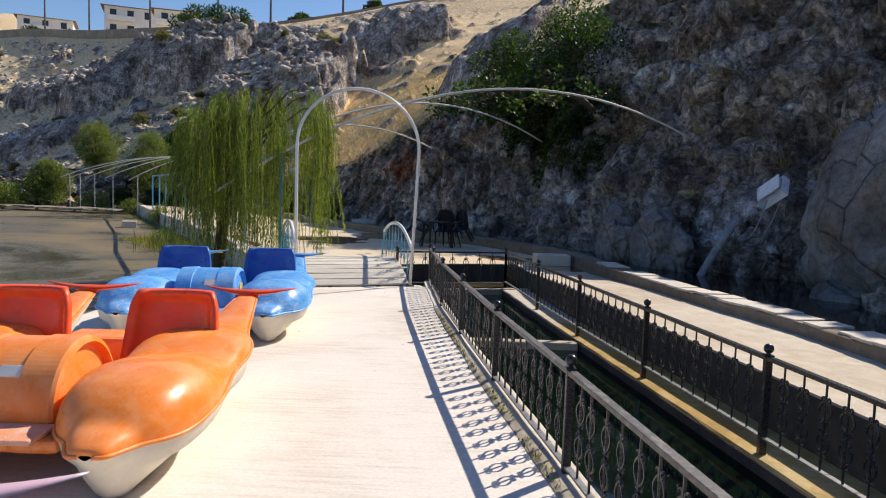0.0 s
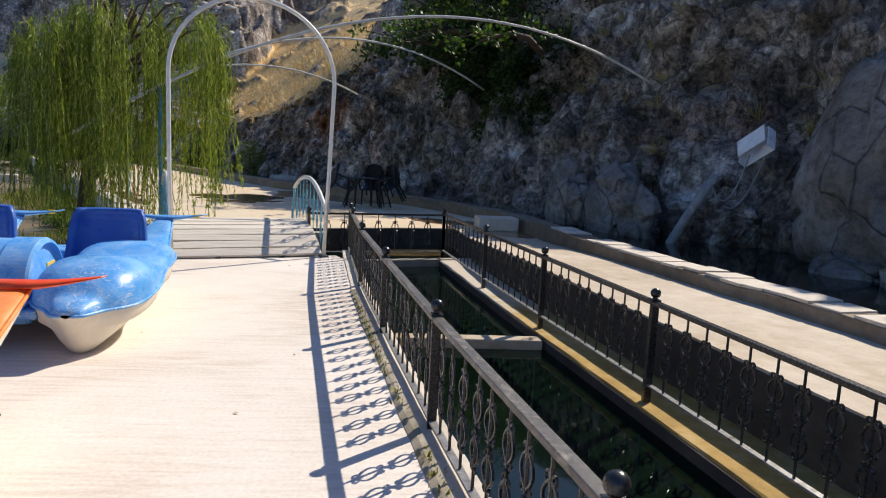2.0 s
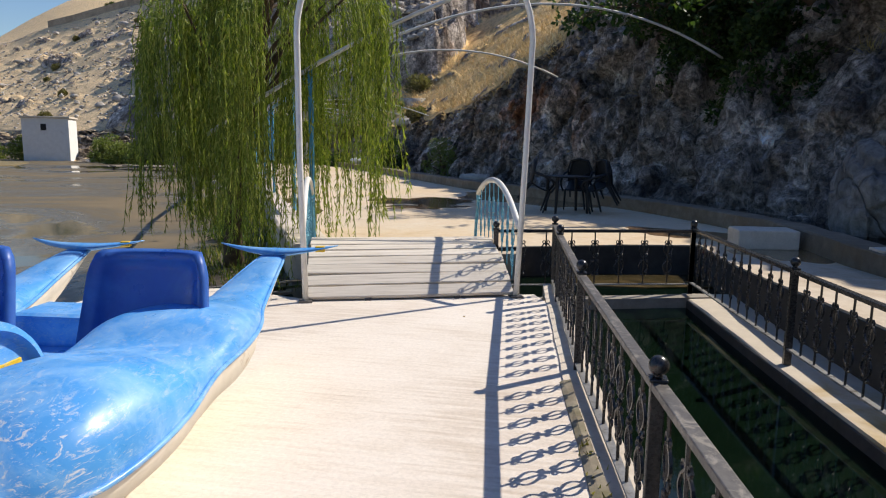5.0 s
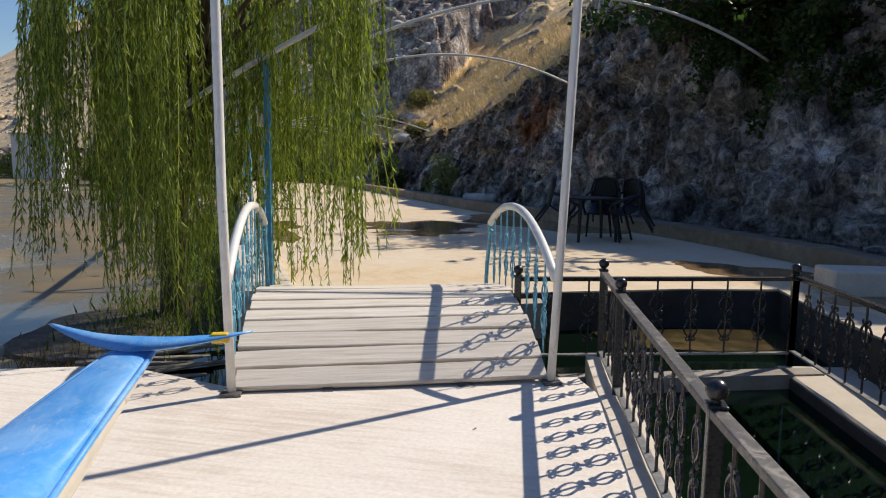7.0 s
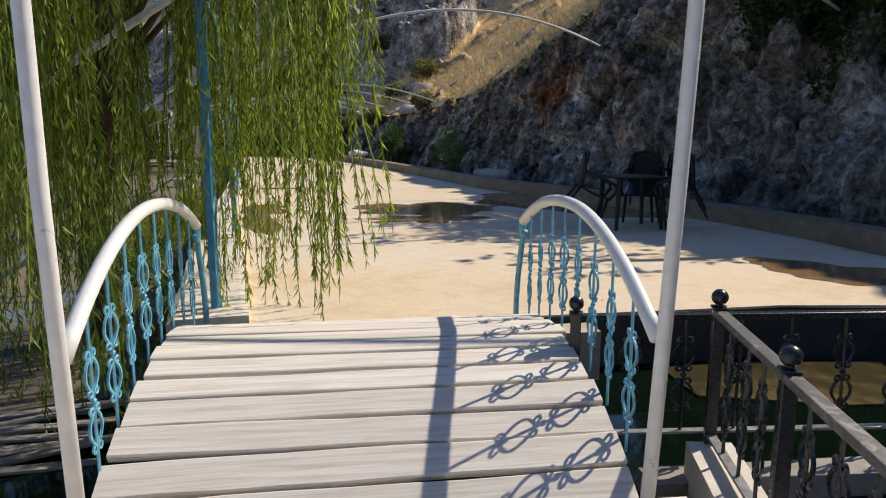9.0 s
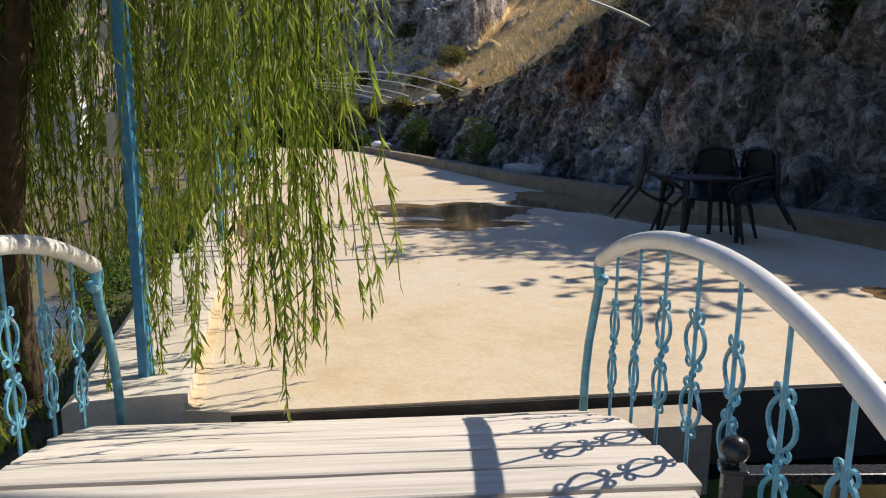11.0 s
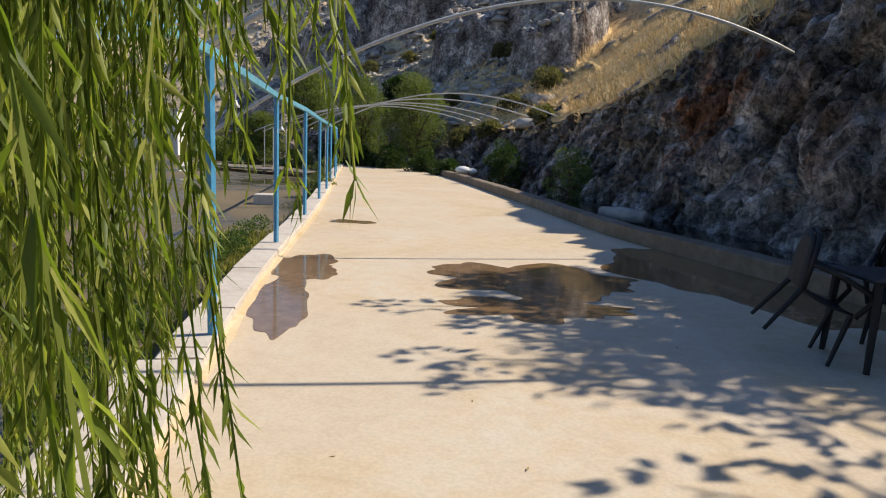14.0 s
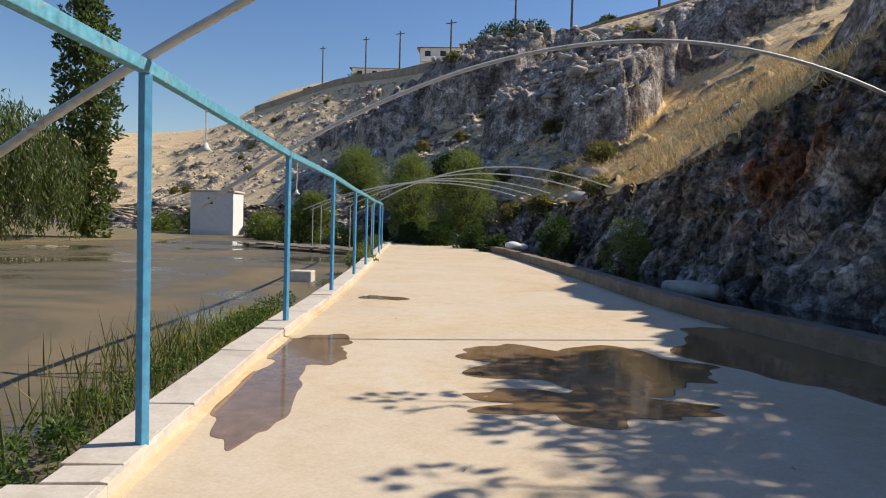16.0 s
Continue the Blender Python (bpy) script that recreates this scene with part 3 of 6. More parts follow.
    idx = np.arange(nu * nv).reshape(nu, nv)
    f = np.stack([idx[:-1, :-1], idx[1:, :-1], idx[1:, 1:], idx[:-1, 1:]], -1).reshape(-1, 4)
    me = soup("hillside", np.array(verts), f)
    bm = bmesh.new()
    bm.from_mesh(me)
    bmesh.ops.recalc_face_normals(bm, faces=bm.faces)
    bm.to_mesh(me)
    bm.free()
    me.attributes.new("stone", "FLOAT", "POINT").data.foreach_set("value", np.array(stone, np.float32))
    return me


hill = part("hillside", build_hill(), M_ROCK)
hill_at = np.empty(len(hill.data.vertices) * 3, np.float32)
hill.data.vertices.foreach_get("co", hill_at)
hill_at = hill_at.reshape(-1, 3)


def hill_z(x, y):
    """Height of the hillside at a place."""
    return float(hill_at[np.argmin((hill_at[:, 0] - x) ** 2 + (hill_at[:, 1] - y) ** 2), 2])


tagged(hill, "grey limestone cliff and hillside with dry golden grass", "hillside", kind="structure")


def far_hill():
    verts, faces = [], []
    for i in range(49):
        for j in range(25):
            x, y = -420 + i * 9.0, 215 + j * 14.0
            h = 78 * math.exp(-((x + 215) / 95) ** 2 - ((y - 330) / 95) ** 2) + noise.fractal(Vector((x, y, 0)) * 0.02, 1.0, 2.0, 4) * 4
            verts.append((x, y, max(-2.0, h + 2)))
    for i in range(48):
        for j in range(24):
            a = i * 25 + j
            faces.append((a, a + 25, a + 26, a + 1))
    return mesh_from("distant_hill", verts, faces, True)


tagged(part("distant_hill", far_hill(), M_ROCK), "distant rounded hill covered in dry grass", "hill", kind="structure")

# ---- water ----
POND = [(-4.3, -30), (-4.3, 12.5), (-3.3, 14.9), (-5.6, 18.4), (-9.6, 25.6), (-17.8, 40.2), (-22, 49), (-48, 61), (-80, 68), (-150, 66), (-160, -30)]
tagged(part("pond_water", prism("pond_water", POND, -0.9, -0.32), M_POND), "still pond covered with brown algae scum", "pond", kind="structure")
tagged(part("pool_water", prism("pool_water", [(0.5, -6), (4.2, -6), (3.6, 16.6), (-3.4, 15.4), (-4.2, 13.0), (-2.8, 12.75), (-0.55, 13.45)], -0.85, -0.25), M_POOL), "dark green water in the fish pool", "water", kind="structure")

FAR_BANK = [(-37.6, 35.0), (-38.6, 40.5), (-38.2, 47.0), (-42.0, 52.5), (-60, 62), (-112, 70), (-112, 26), (-60, 24), (-44, 29)]
tagged(part("far_bank", prism("far_bank", FAR_BANK, -0.9, -0.27), M_DIRT), "low earth bank on the far side of the pond", "bank", kind="structure")


def scattered_rocks():
    """Loose pale stones lying all over the slope."""
    rs = np.random.default_rng(17)
    bm = bmesh.new()
    bmesh.ops.create_icosphere(bm, subdivisions=1, radius=1.0)
    bv = np.array([v.co[:] for v in bm.verts])
    bf = np.array([[v.index for v in f.verts] for f in bm.faces])
    bm.free()
    V, F, n = [], [], 0
    for i in range(5600):
        u = rs.uniform(10.2, 15.0)
        q = rs.uniform(0, 1) ** 1.5 * 0.95
        fx, fy, ch, run, rx, ry, rz = spaced(HILL, u)
        D = math.hypot(rx - fx, ry - fy)
        k = (run * 1.35 + (D - run * 1.35) * q) / D
        x, y = fx + (rx - fx) * k, fy + (ry - fy) * k
        if noise.noise(Vector((x * 0.09, y * 0.09, 5.0))) + rs.normal() * 0.22 < -0.10 or (math.hypot((x + 3) / 9, (y - 43) / 13) < 1.0 and rs.uniform() < 0.93):
            continue
        s = 0.08 + 0.11 * rs.exponential() * (0.6 + q)
        s = min(s, 0.6)
        w = bv * (1 + rs.normal(size=(len(bv), 1)) * 0.26) * np.array([rs.uniform(0.7, 1.7), rs.uniform(0.7, 1.4), rs.uniform(0.4, 0.9)]) * s
        a = rs.uniform(0, 6.28)
        w = w @ np.array([[math.cos(a), math.sin(a), 0], [-math.sin(a), math.cos(a), 0], [0, 0, 1]])
        V.append(w + np.array([x, y, hill_z(x, y) + s * 0.12]))
        F.append(bf + n)
        n += len(bv)
    return soup("loose_rocks", np.concatenate(V), np.concatenate(F))


tagged(part("loose_rocks", scattered_rocks(), M_STONE), "pale limestone rocks scattered over the dry slope", "rocks", kind="stuff")

# ---- concrete deck, pool, terrace, kerbs ----
NEAR_LINE = [(2.35, -4.4), (1.85, -0.42), (1.33, 1.5), (1.06, 3.43), (0.79, 5.38), (0.50, 7.32), (0.24, 9.27), (-0.005, 11.2), (-0.185, 13.1), (-0.256, 13.9)]
FAR_LINE = [(3.75, -3.65), (3.20, 0.3), (2.92, 2.27), (2.64, 4.25), (2.36, 6.24), (2.08, 8.22), (1.79, 10.2), (1.52, 12.16), (1.21, 14.58)]
lip = [(x - 0.10, y) for x, y in NEAR_LINE[:-1]]
deck_out = lip + [(-0.42, 13.42), (-2.55, 12.72), (-3.45, 12.95), (-4.4, 12.6), (-4.5, -4.4)]
tagged(part("deck", prism("deck", deck_out, -1.0, 0.0), M_DECK), "bright brushed concrete walkway beside the fish pool", "walkway", kind="structure")
pl = smooth_line(NEAR_LINE, 0.2)
tagged(part("pool_edge", loft("pool_edge", pl, [(-0.10, -1.0), (-0.10, 0.012), (0.09, 0.02), (0.10, -1.0)], 0.015, 3), M_KERB), "worn concrete lip under the railing with moss", "kerb", kind="structure")
M_MOSSY = concrete("mossy_soil", (0.17, 0.135, 0.085), (0.33, 0.285, 0.21), (0.52, 0.46, 0.38), stain=(0.11, 0.11, 0.03), stain_amt=0.8, rough=0.95)
tagged(part("moss_strip", loft("moss_strip", [p for p in pl if p.y < 11.0], [(-0.15, -0.05), (-0.135, 0.006), (-0.10, 0.018), (-0.065, 0.023), (-0.06, -0.05)], 0.016, 21), M_MOSSY), "strip of moss and soil along the railing's foot", "moss", kind="structure")
fl = smooth_line(FAR_LINE, 0.2)
tagged(part("pool_coping", loft("pool_coping", fl, [(-0.095, -1.0), (-0.09, -0.165), (-0.08, -0.152), (0.6, -0.15), (0.6, -1.0)], 0.012, 6), M_ALGAE), "ochre-stained concrete coping under the pool railing", "coping", kind="structure")
PATH_EDGE = [(4.20, -4.4), (3.60, 0.3), (3.05, 4.25), (2.78, 6.24), (2.49, 8.22), (2.19, 10.2), (1.92, 12.16), (1.72, 14.0), (1.6, 16.4)]
KERB_IN = [(4.6, -4.4), (4.3, 2), (3.95, 8), (3.55, 10.3), (3.25, 12), (3.08, 13.4), (2.95, 15), (2.6, 17.8), (1.0, 21.4), (-1.64, 24.8), (-3.49, 27.2), (-6.49, 32.4), (-10.4, 38.9), (-13.0, 43.0), (-17.0, 49.0), (-18.5, 51.0)]
kerb_line = smooth_line(KERB_IN, 0.3)
KERB_L = [(-3.0, 14.75), (-4.2, 16.9), (-4.72, 17.8), (-6.44, 20.85), (-8.85, 25.5), (-11.3, 30), (-17.0, 40.2), (-21.5, 48.5)]
SLAB_FRONT = [(1.6, 16.4), (0.6, 16.17), (0.20, 16.0), (-0.81, 15.60), (-1.80, 15.20), (-2.78, 14.79), (-3.05, 14.75)]
slab_out = [tuple(p) for p in smooth_line(PATH_EDGE, 0.5)] + SLAB_FRONT[1:-1] + KERB_L + [tuple(p) for p in kerb_line[::-1]]
tagged(part("terrace", prism("terrace", slab_out, -1.0, 0.14), M_SLAB), "sand-coloured concrete terrace under the cliff", "terrace", kind="structure")
tagged(part("cliff_kerb", loft("cliff_kerb", kerb_line, [(-0.02, -0.9), (0.0, 0.37), (0.02, 0.39), (0.36, 0.39), (0.38, 0.36), (0.42, -0.9)], 0.03, 7), M_KERB_OLD), "low rounded concrete wall along the spring channel", "low wall", kind="structure")
kl = smooth_line(KERB_L, 0.3)
wide = [p for p in kl if p.y < 17.95]
tagged(part("pond_kerb", loft("pond_kerb", kl[len(wide) - 1:], [(0.02, -0.9), (0.02, 0.225), (-0.02, 0.235), (-0.29, 0.225), (-0.32, 0.2), (-0.34, -0.9)], 0.02, 9), M_KERB), "pale concrete kerb between terrace and pond", "kerb", kind="structure")
tagged(part("pond_kerb", loft("pond_kerb", wide, [(0.03, -0.9), (0.03, 0.215), (-0.02, 0.225), (-0.44, 0.215), (-0.48, 0.19), (-0.5, -0.9)], 0.02, 10), M_KERB), "wide pale concrete kerb at the terrace corner", "kerb", kind="structure")
bm = bmesh.new()
box(bm, (0.35, 9.76, -0.9), (1.72, 9.92, -0.16), bevel=0.015)
tagged(part("pool_divider", bm, M_DIVIDER), "narrow algae-stained concrete wall across the pool", "wall", kind="structure")
M_WET_BED = concrete("wet_ochre_mud", (0.02, 0.02, 0.01), (0.06, 0.045, 0.02), (0.16, 0.11, 0.05), stain=(0.05, 0.055, 0.02), stain_amt=0.6, rough=0.12)
# wall behind the far ledge is the terrace's own side; a muddy bed closes the pool's end
tagged(part("end_bed", prism("end_bed", [(1.65, 15.45), (1.6, 16.25), (-0.3, 15.7), (-0.1, 15.15), (0.8, 15.2)], -1.0, -0.235), M_WET_BED), "wet ochre mud in shallow water behind the end railing", "bed", kind="structure")
tagged(part("pool_end_wall", prism("pool_end_wall", [(-0.5, 13.75), (1.4, 14.38), (1.35, 14.53), (-0.56, 13.90)], -1.0, -0.14), M_COPING), "low concrete wall at the end of the pool", "wall", kind="structure")



footing = [(p[0] + 0.02, p[1] - 0.05) for p in SLAB_FRONT[3:-1]] + [(p[0] + 0.10, p[1] - 0.26) for p in SLAB_FRONT[-2:2:-1]]
tagged(part("slab_footing", prism("slab_footing", footing, -1.0, 0.09, 2, 0.01), M_PATH), "rough concrete step below the terrace's front edge", "step", kind="structure")
# the path beside the pool lies higher than the terrace and ramps down to it
def path_z(y):
    t = max(0.0, min(1.0, (y - 11.5) / 4.5))
    return 0.275 - 0.131 * t * t * (3 - 2 * t)


pe = smooth_line(PATH_EDGE, 0.25)
bm, prev = bmesh.new(), None
for p in pe:
    xr = float(np.interp(p.y, [q.y for q in kerb_line[:60]], [q.x for q in kerb_line[:60]])) + 0.01
    cols = [(p.x, -0.5)] + [(p.x + (xr - p.x) * k / 6, path_z(p.y) + (0.012 * noise.noise(Vector((p.x + k, p.y, 0))) if 0 < k < 6 else 0) - 0.02 * (k / 6)) for k in range(7)] + [(xr, -0.5)]
    ring = [bm.verts.new((x, p.y, z)) for x, z in cols]
    if prev:
        for a in range(len(ring)):
            b = (a + 1) % len(ring)
            bm.faces.new((prev[a], prev[b], ring[b], ring[a]))
    else:
        bm.faces.new(ring[::-1])
    prev = ring
bm.faces.new(prev)
tagged(part("side_path", bm, M_PATH), "pale rough concrete path between pool and low wall", "path", kind="structure")

# dirty retaining wall below the terrace's edge, its shade darkened into the colour
edge = [Vector(p) for p in [tuple(q) for q in smooth_line(PATH_EDGE, 0.3)][:-1] + SLAB_FRONT[:-1]]
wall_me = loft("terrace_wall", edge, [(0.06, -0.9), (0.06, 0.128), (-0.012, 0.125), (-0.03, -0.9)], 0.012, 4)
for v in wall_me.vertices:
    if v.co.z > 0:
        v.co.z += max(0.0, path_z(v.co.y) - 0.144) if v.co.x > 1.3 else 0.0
tagged(part("terrace_wall", wall_me, M_POOL_WALL), "weathered concrete side of the terrace with its shade painted in", "wall", kind="structure")

# spring pool dammed up behind the low wall
wet = [p + n * 0.2 for p, n in zip(kerb_line, sides_of(kerb_line)) if p.y < 34]
spring = [tuple(p) for p in wet] + [(-3.5, 35), (0.5, 29), (4.5, 23.5), (7.5, 18), (9.0, 12), (10.5, 4), (12, -4.4)]
tagged(part("spring_water", prism("spring_water", spring, -0.9, 0.22), M_CHANNEL), "dark spring water at the foot of the cliff", "water", kind="structure")

# wet face of the coping above the low ledge, painted dark for shade too
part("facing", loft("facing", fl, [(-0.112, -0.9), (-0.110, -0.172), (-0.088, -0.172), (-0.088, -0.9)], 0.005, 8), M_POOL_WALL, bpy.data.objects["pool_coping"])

# loose pale coping slabs on the low wall
rk = random.Random(12)
kn = sides_of(kerb_line)
for i in range(2, 62):
    if rk.random() < 0.12:
        continue
    p, s_ = kerb_line[i] + kn[i] * (0.20 + rk.uniform(-0.01, 0.03)), kn[i]
    a = math.degrees(math.atan2(s_.y, s_.x))
    bm = bmesh.new()
    box(bm, (-0.19, -0.148, 0.0), (0.19, 0.148, 0.03), bevel=0.006)
    part("slab", bm, M_KERB, bpy.data.objects["cliff_kerb"], at=pose(p.x, p.y, 0.388 + rk.uniform(-0.012, 0.006), rk.uniform(-0.8, 0.8), rk.uniform(-1, 1), a + rk.uniform(-1.5, 1.5)))

# separate top slabs of the pond kerb, a little uneven
kls = sides_of(kl)
i = 1
i = len(wide)
while i < len(kl) - 7:
    n_ = rk.choice((4, 5, 6))
    p, q = kl[i], kl[i + n_]
    m_ = (p + q) / 2 - kls[i] * 0.15
    d_ = q - p
    bm = bmesh.new()
    box(bm, (-d_.length / 2 + 0.006, -0.16 + rk.uniform(-0.015, 0.01), 0.0), (d_.length / 2 - 0.006, 0.16 + rk.uniform(-0.01, 0.012), 0.03), bevel=0.006)
    part("slab", bm, M_KERB, bpy.data.objects["pond_kerb"], at=pose(m_.x, m_.y, 0.212 + rk.uniform(-0.004, 0.012), rk.uniform(-0.8, 0.8), rk.uniform(-0.3, 0.3), math.degrees(math.atan2(d_.y, d_.x))))
    i += n_

# ochre mortar fillet at the foot of the pond kerb
tagged(part("kerb_fillet", loft("kerb_fillet", kl, [(0.015, 0.10), (0.015, 0.175), (0.04, 0.155), (0.085, 0.146), (0.09, 0.10)], 0.022, 14), M_OCHRE), "yellowish mortar fillet along the kerb's foot", "fillet", kind="structure")

# ---- iron railings ----
def curl(cx, cz, r, turns, a0, way, k=9):
    """Points of a little spiral in the x-z plane, from the middle outwards."""
    return [(cx + way * r * (0.25 + 0.75 * i / k) * math.cos(a0 + turns * 2 * math.pi * i / k), 0, cz + r * (0.25 + 0.75 * i / k) * math.sin(a0 + turns * 2 * math.pi * i / k)) for i in range(k + 1)]


def baluster_mesh(name, z0, z1, s=1.0, mid=None, r=0.0072):
    """An upright bar with a pair of mirrored scrolls."""
    bm = bmesh.new()
    n = 10
    tube(bm, [(0, 0, z0 + (z1 - z0) * i / n) for i in range(n + 1)], r, 5)
    c = mid if mid is not None else (z0 + z1) / 2
    for way in (-1, 1):
        for up in (-1, 1):
            # bow from the tip to the waist, ending in a spiral
            pts = []
            for i in range(8):
                t = i / 7
                pts.append((way * s * (0.008 + 0.040 * math.sin(t * math.pi) ** 0.85), 0, c + up * s * (0.150 - 0.118 * t)))
            for i in range(1, 10):
                a, rr = i / 9 * 4.9, 0.016 * (1 - 0.05 * i)
                pts.append((way * s * (0.024 - rr * math.cos(a)), 0, c + up * s * (0.032 - rr * math.sin(a))))
            tube(bm, pts, r * 0.95, 4)
            # small curl at the tip
            pts = [(way * s * 0.006, 0, c + up * s * 0.125)]
            for i in range(8):
                a = math.pi - i / 7 * 4.4
                pts.append((way * s * (0.021 + 0.013 * math.cos(a)), 0, c + up * s * (0.158 + 0.013 * math.sin(a))))
            tube(bm, pts, r * 0.85, 4)
    ball(bm, (0, 0, c), r * 1.9, 6)
    return finish(bm, name)


def post_mesh(z0, z1):
    bm = bmesh.new()
    box(bm, (-0.025, -0.025, z0), (0.025, 0.025, z1 - 0.085), bevel=0.004)
    box(bm, (-0.032, -0.032, z1 - 0.088), (0.032, 0.032, z1 - 0.075), bevel=0.004)
    return finish(bm, "post")


def finial_mesh(z1):
    bm = bmesh.new()
    tube(bm, [(0, 0, z1 - 0.078), (0, 0, z1 - 0.06)], 0.016, 8)
    ball(bm, (0, 0, z1 - 0.034), 0.036, 14)
    return finish(bm, "finial", True)


def railing(label, line, z_foot, z_top, top_mat, spacing=0.2, foot_gap=0.065):
    """A railing along a row of post places."""
    rail_z = z_top - 0.10
    r = thing("railing", label, "railing", pose(line[0][0], line[0][1], 0))
    o = Vector((*line[0], 0))
    pm, fm = post_mesh(z_foot, z_top), finial_mesh(z_top)
    bmesh_ = baluster_mesh("baluster", z_foot + foot_gap, rail_z - 0.012, 1.1, r=0.0080)
    for a in line:
        p = part("post", pm, M_IRON, r, at=Matrix.Translation(Vector((*a, 0)) - o))
        part("finial", fm, M_IRON, p)
    for a, b in zip(line, line[1:]):
        A, B = Vector((*a, 0)), Vector((*b, 0))
        d = B - A
        turn = Matrix.Rotation(math.atan2(d.y, d.x), 4, "Z")
        L = d.length
        base = Matrix.Translation(A - o) @ turn
        bm = bmesh.new()
        box(bm, (0.0, -0.026, rail_z - 0.018), (L, 0.026, rail_z + 0.012), bevel=0.004)
        part("top_rail", bm, top_mat, r, at=base)
        bm = bmesh.new()
        box(bm, (0.02, -0.021, z_foot + foot_gap - 0.014), (L - 0.02, 0.021, z_foot + foot_gap), bevel=0.002)
        part("bottom_rail", bm, M_IRON_FLAT, r, at=base)
        k = max(1, round(L / spacing) - 1)
        for i in range(k):
            x = L * (i + 1) / (k + 1)
            part("baluster", bmesh_, M_IRON, r, at=base @ pose(x, 0, 0, random.uniform(-1, 1), random.uniform(-1, 1), random.uniform(-6, 6)))
    return r


railing("black wrought-iron railing with scrolls and worn grey handrail", NEAR_LINE[1:], 0.0, 0.727, M_IRON_TOP)
railing("black wrought-iron railing with scrolls on the pool ledge", FAR_LINE[1:], -0.15, 0.655, M_IRON, foot_gap=0.13)
railing("short black wrought-iron railing closing the pool", [(-0.87, 14.0), (1.21, 14.58)], -0.15, 0.64, M_IRON, 0.26, foot_gap=0.11)

# ---- arched footbridge ----
BR = Matrix.Translation((-1.51, 12.925, 0)) @ Matrix.Rotation(radians(19.7), 4, "Z")


def deck_z(f):
    return 0.04 + 0.36 * math.sin(math.pi * min(1, max(0, f / 2.15)) ** 0.93) + 0.03 * f


bridge = thing("footbridge", "small arched footbridge of weathered grey planks", "bridge", BR)
rng = random.Random(5)
f, NPL = 0.0, 15
for i in range(NPL):
    w = 2.02 / NPL
    f0, f1 = f + 0.005, f + w - 0.005 - rng.uniform(0, 0.010)
    f += w
    bm = bmesh.new()
    xl, xr = -0.98 + rng.uniform(-0.02, 0.02), 0.95 + rng.uniform(-0.02, 0.02)
    cols = 9
    za, zb = deck_z(f0), deck_z(f1)
    mf, mz = (f0 + f1) / 2, (za + zb) / 2
    sl = math.atan2(zb - za, f1 - f0)
    half = math.hypot(zb - za, f1 - f0) / 2
    top = []
    for c in range(cols + 1):
        x = xl + (xr - xl) * c / cols
        j0, j1 = rng.uniform(-0.004, 0.004), rng.uniform(-0.004, 0.004)
        top.append([bm.verts.new((x, -half + j0, 0.0)), bm.verts.new((x, -half + 0.006 + j0, 0.004)), bm.verts.new((x, half - 0.006 + j1, 0.004)), bm.verts.new((x, half + j1, 0.0)), bm.verts.new((x, half + j1, -0.03)), bm.verts.new((x, -half + j0, -0.03))])
    for a, b in zip(top, top[1:]):
        for k in range(6):
            bm.faces.new((a[k], a[(k + 1) % 6], b[(k + 1) % 6], b[k]))
    bm.faces.new(top[0][::-1])
    bm.faces.new(top[-1])
    part("plank", bm, M_PLANK, bridge, at=pose(0, mf, mz - 0.004, math.degrees(sl), rng.uniform(-0.5, 0.5), rng.uniform(-0.35, 0.35)))
for x in (-0.42, 0.42):
    bm = bmesh.new()
    prev = None
    for i in range(17):
        q = -0.02 + 2.06 * i / 16
        z = deck_z(q) - 0.04
        ring = [bm.verts.new((x + a, q, z - b)) for a, b in ((-0.03, 0), (0.03, 0), (0.03, 0.08), (-0.03, 0.08))]
        if prev:
            for k in range(4):
                bm.faces.new((prev[k], prev[(k + 1) % 4], ring[(k + 1) % 4], ring[k]))
        else:
            bm.faces.new(ring[::-1])
        prev = ring
    bm.faces.new(prev)
    part("beam", bm, M_IRON_TOP, bridge, "rusty steel beam")


def hand_z(q):
    k = (q - 1.07) / 1.05
    return 1.055 - (0.37 * k * k if k < 0 else 0.33 * k ** 2.3 - 0.03 * k ** 3)


for sgn in (-1, 1):
    x = sgn * 1.0
    bm = bmesh.new()
    tube(bm, [(x, 0.02 + 1.93 * i / 24, hand_z(1.95 * i / 24)) for i in range(25)], 0.030, 12)
    rail_ = part("handrail", bm, M_WHITE, bridge, "white painted curved pipe handrail", smooth=True)
    ze = hand_z(1.95)
    bm = bmesh.new()
    pts = [(x, 1.95, ze)]
    for i in range(1, 9):
        a = i / 8 * 4.4
        pts.insert(0, (x, 1.95 + 0.045 * math.sin(a), ze + 0.0 - 0.045 + 0.045 * math.cos(a)))
    pts += [(x, 1.965, ze - 0.05), (x, 1.97, ze - 0.13), (x, 2.01, ze - 0.24), (x, 2.06, ze - 0.38), (x, 2.09, ze - 0.54), (x, 2.10, 0.05)]
    tube(bm, pts, 0.019, 8)
    part("end_post", bm, M_BLUE_LT, bridge, "blue curved end post", smooth=True)
    for i in range(8):
        q = 0.24 + 0.218 * i
        zf, zt = deck_z(q) - 0.06, hand_z(q) - 0.02
        part("baluster", baluster_mesh("baluster", zf, zt, 1.1, (zf + zt) / 2 - 0.02, 0.0066), M_BLUE_LT, bridge, at=pose(x, q, 0, 0, 0, 90 + rng.uniform(-8, 8)))

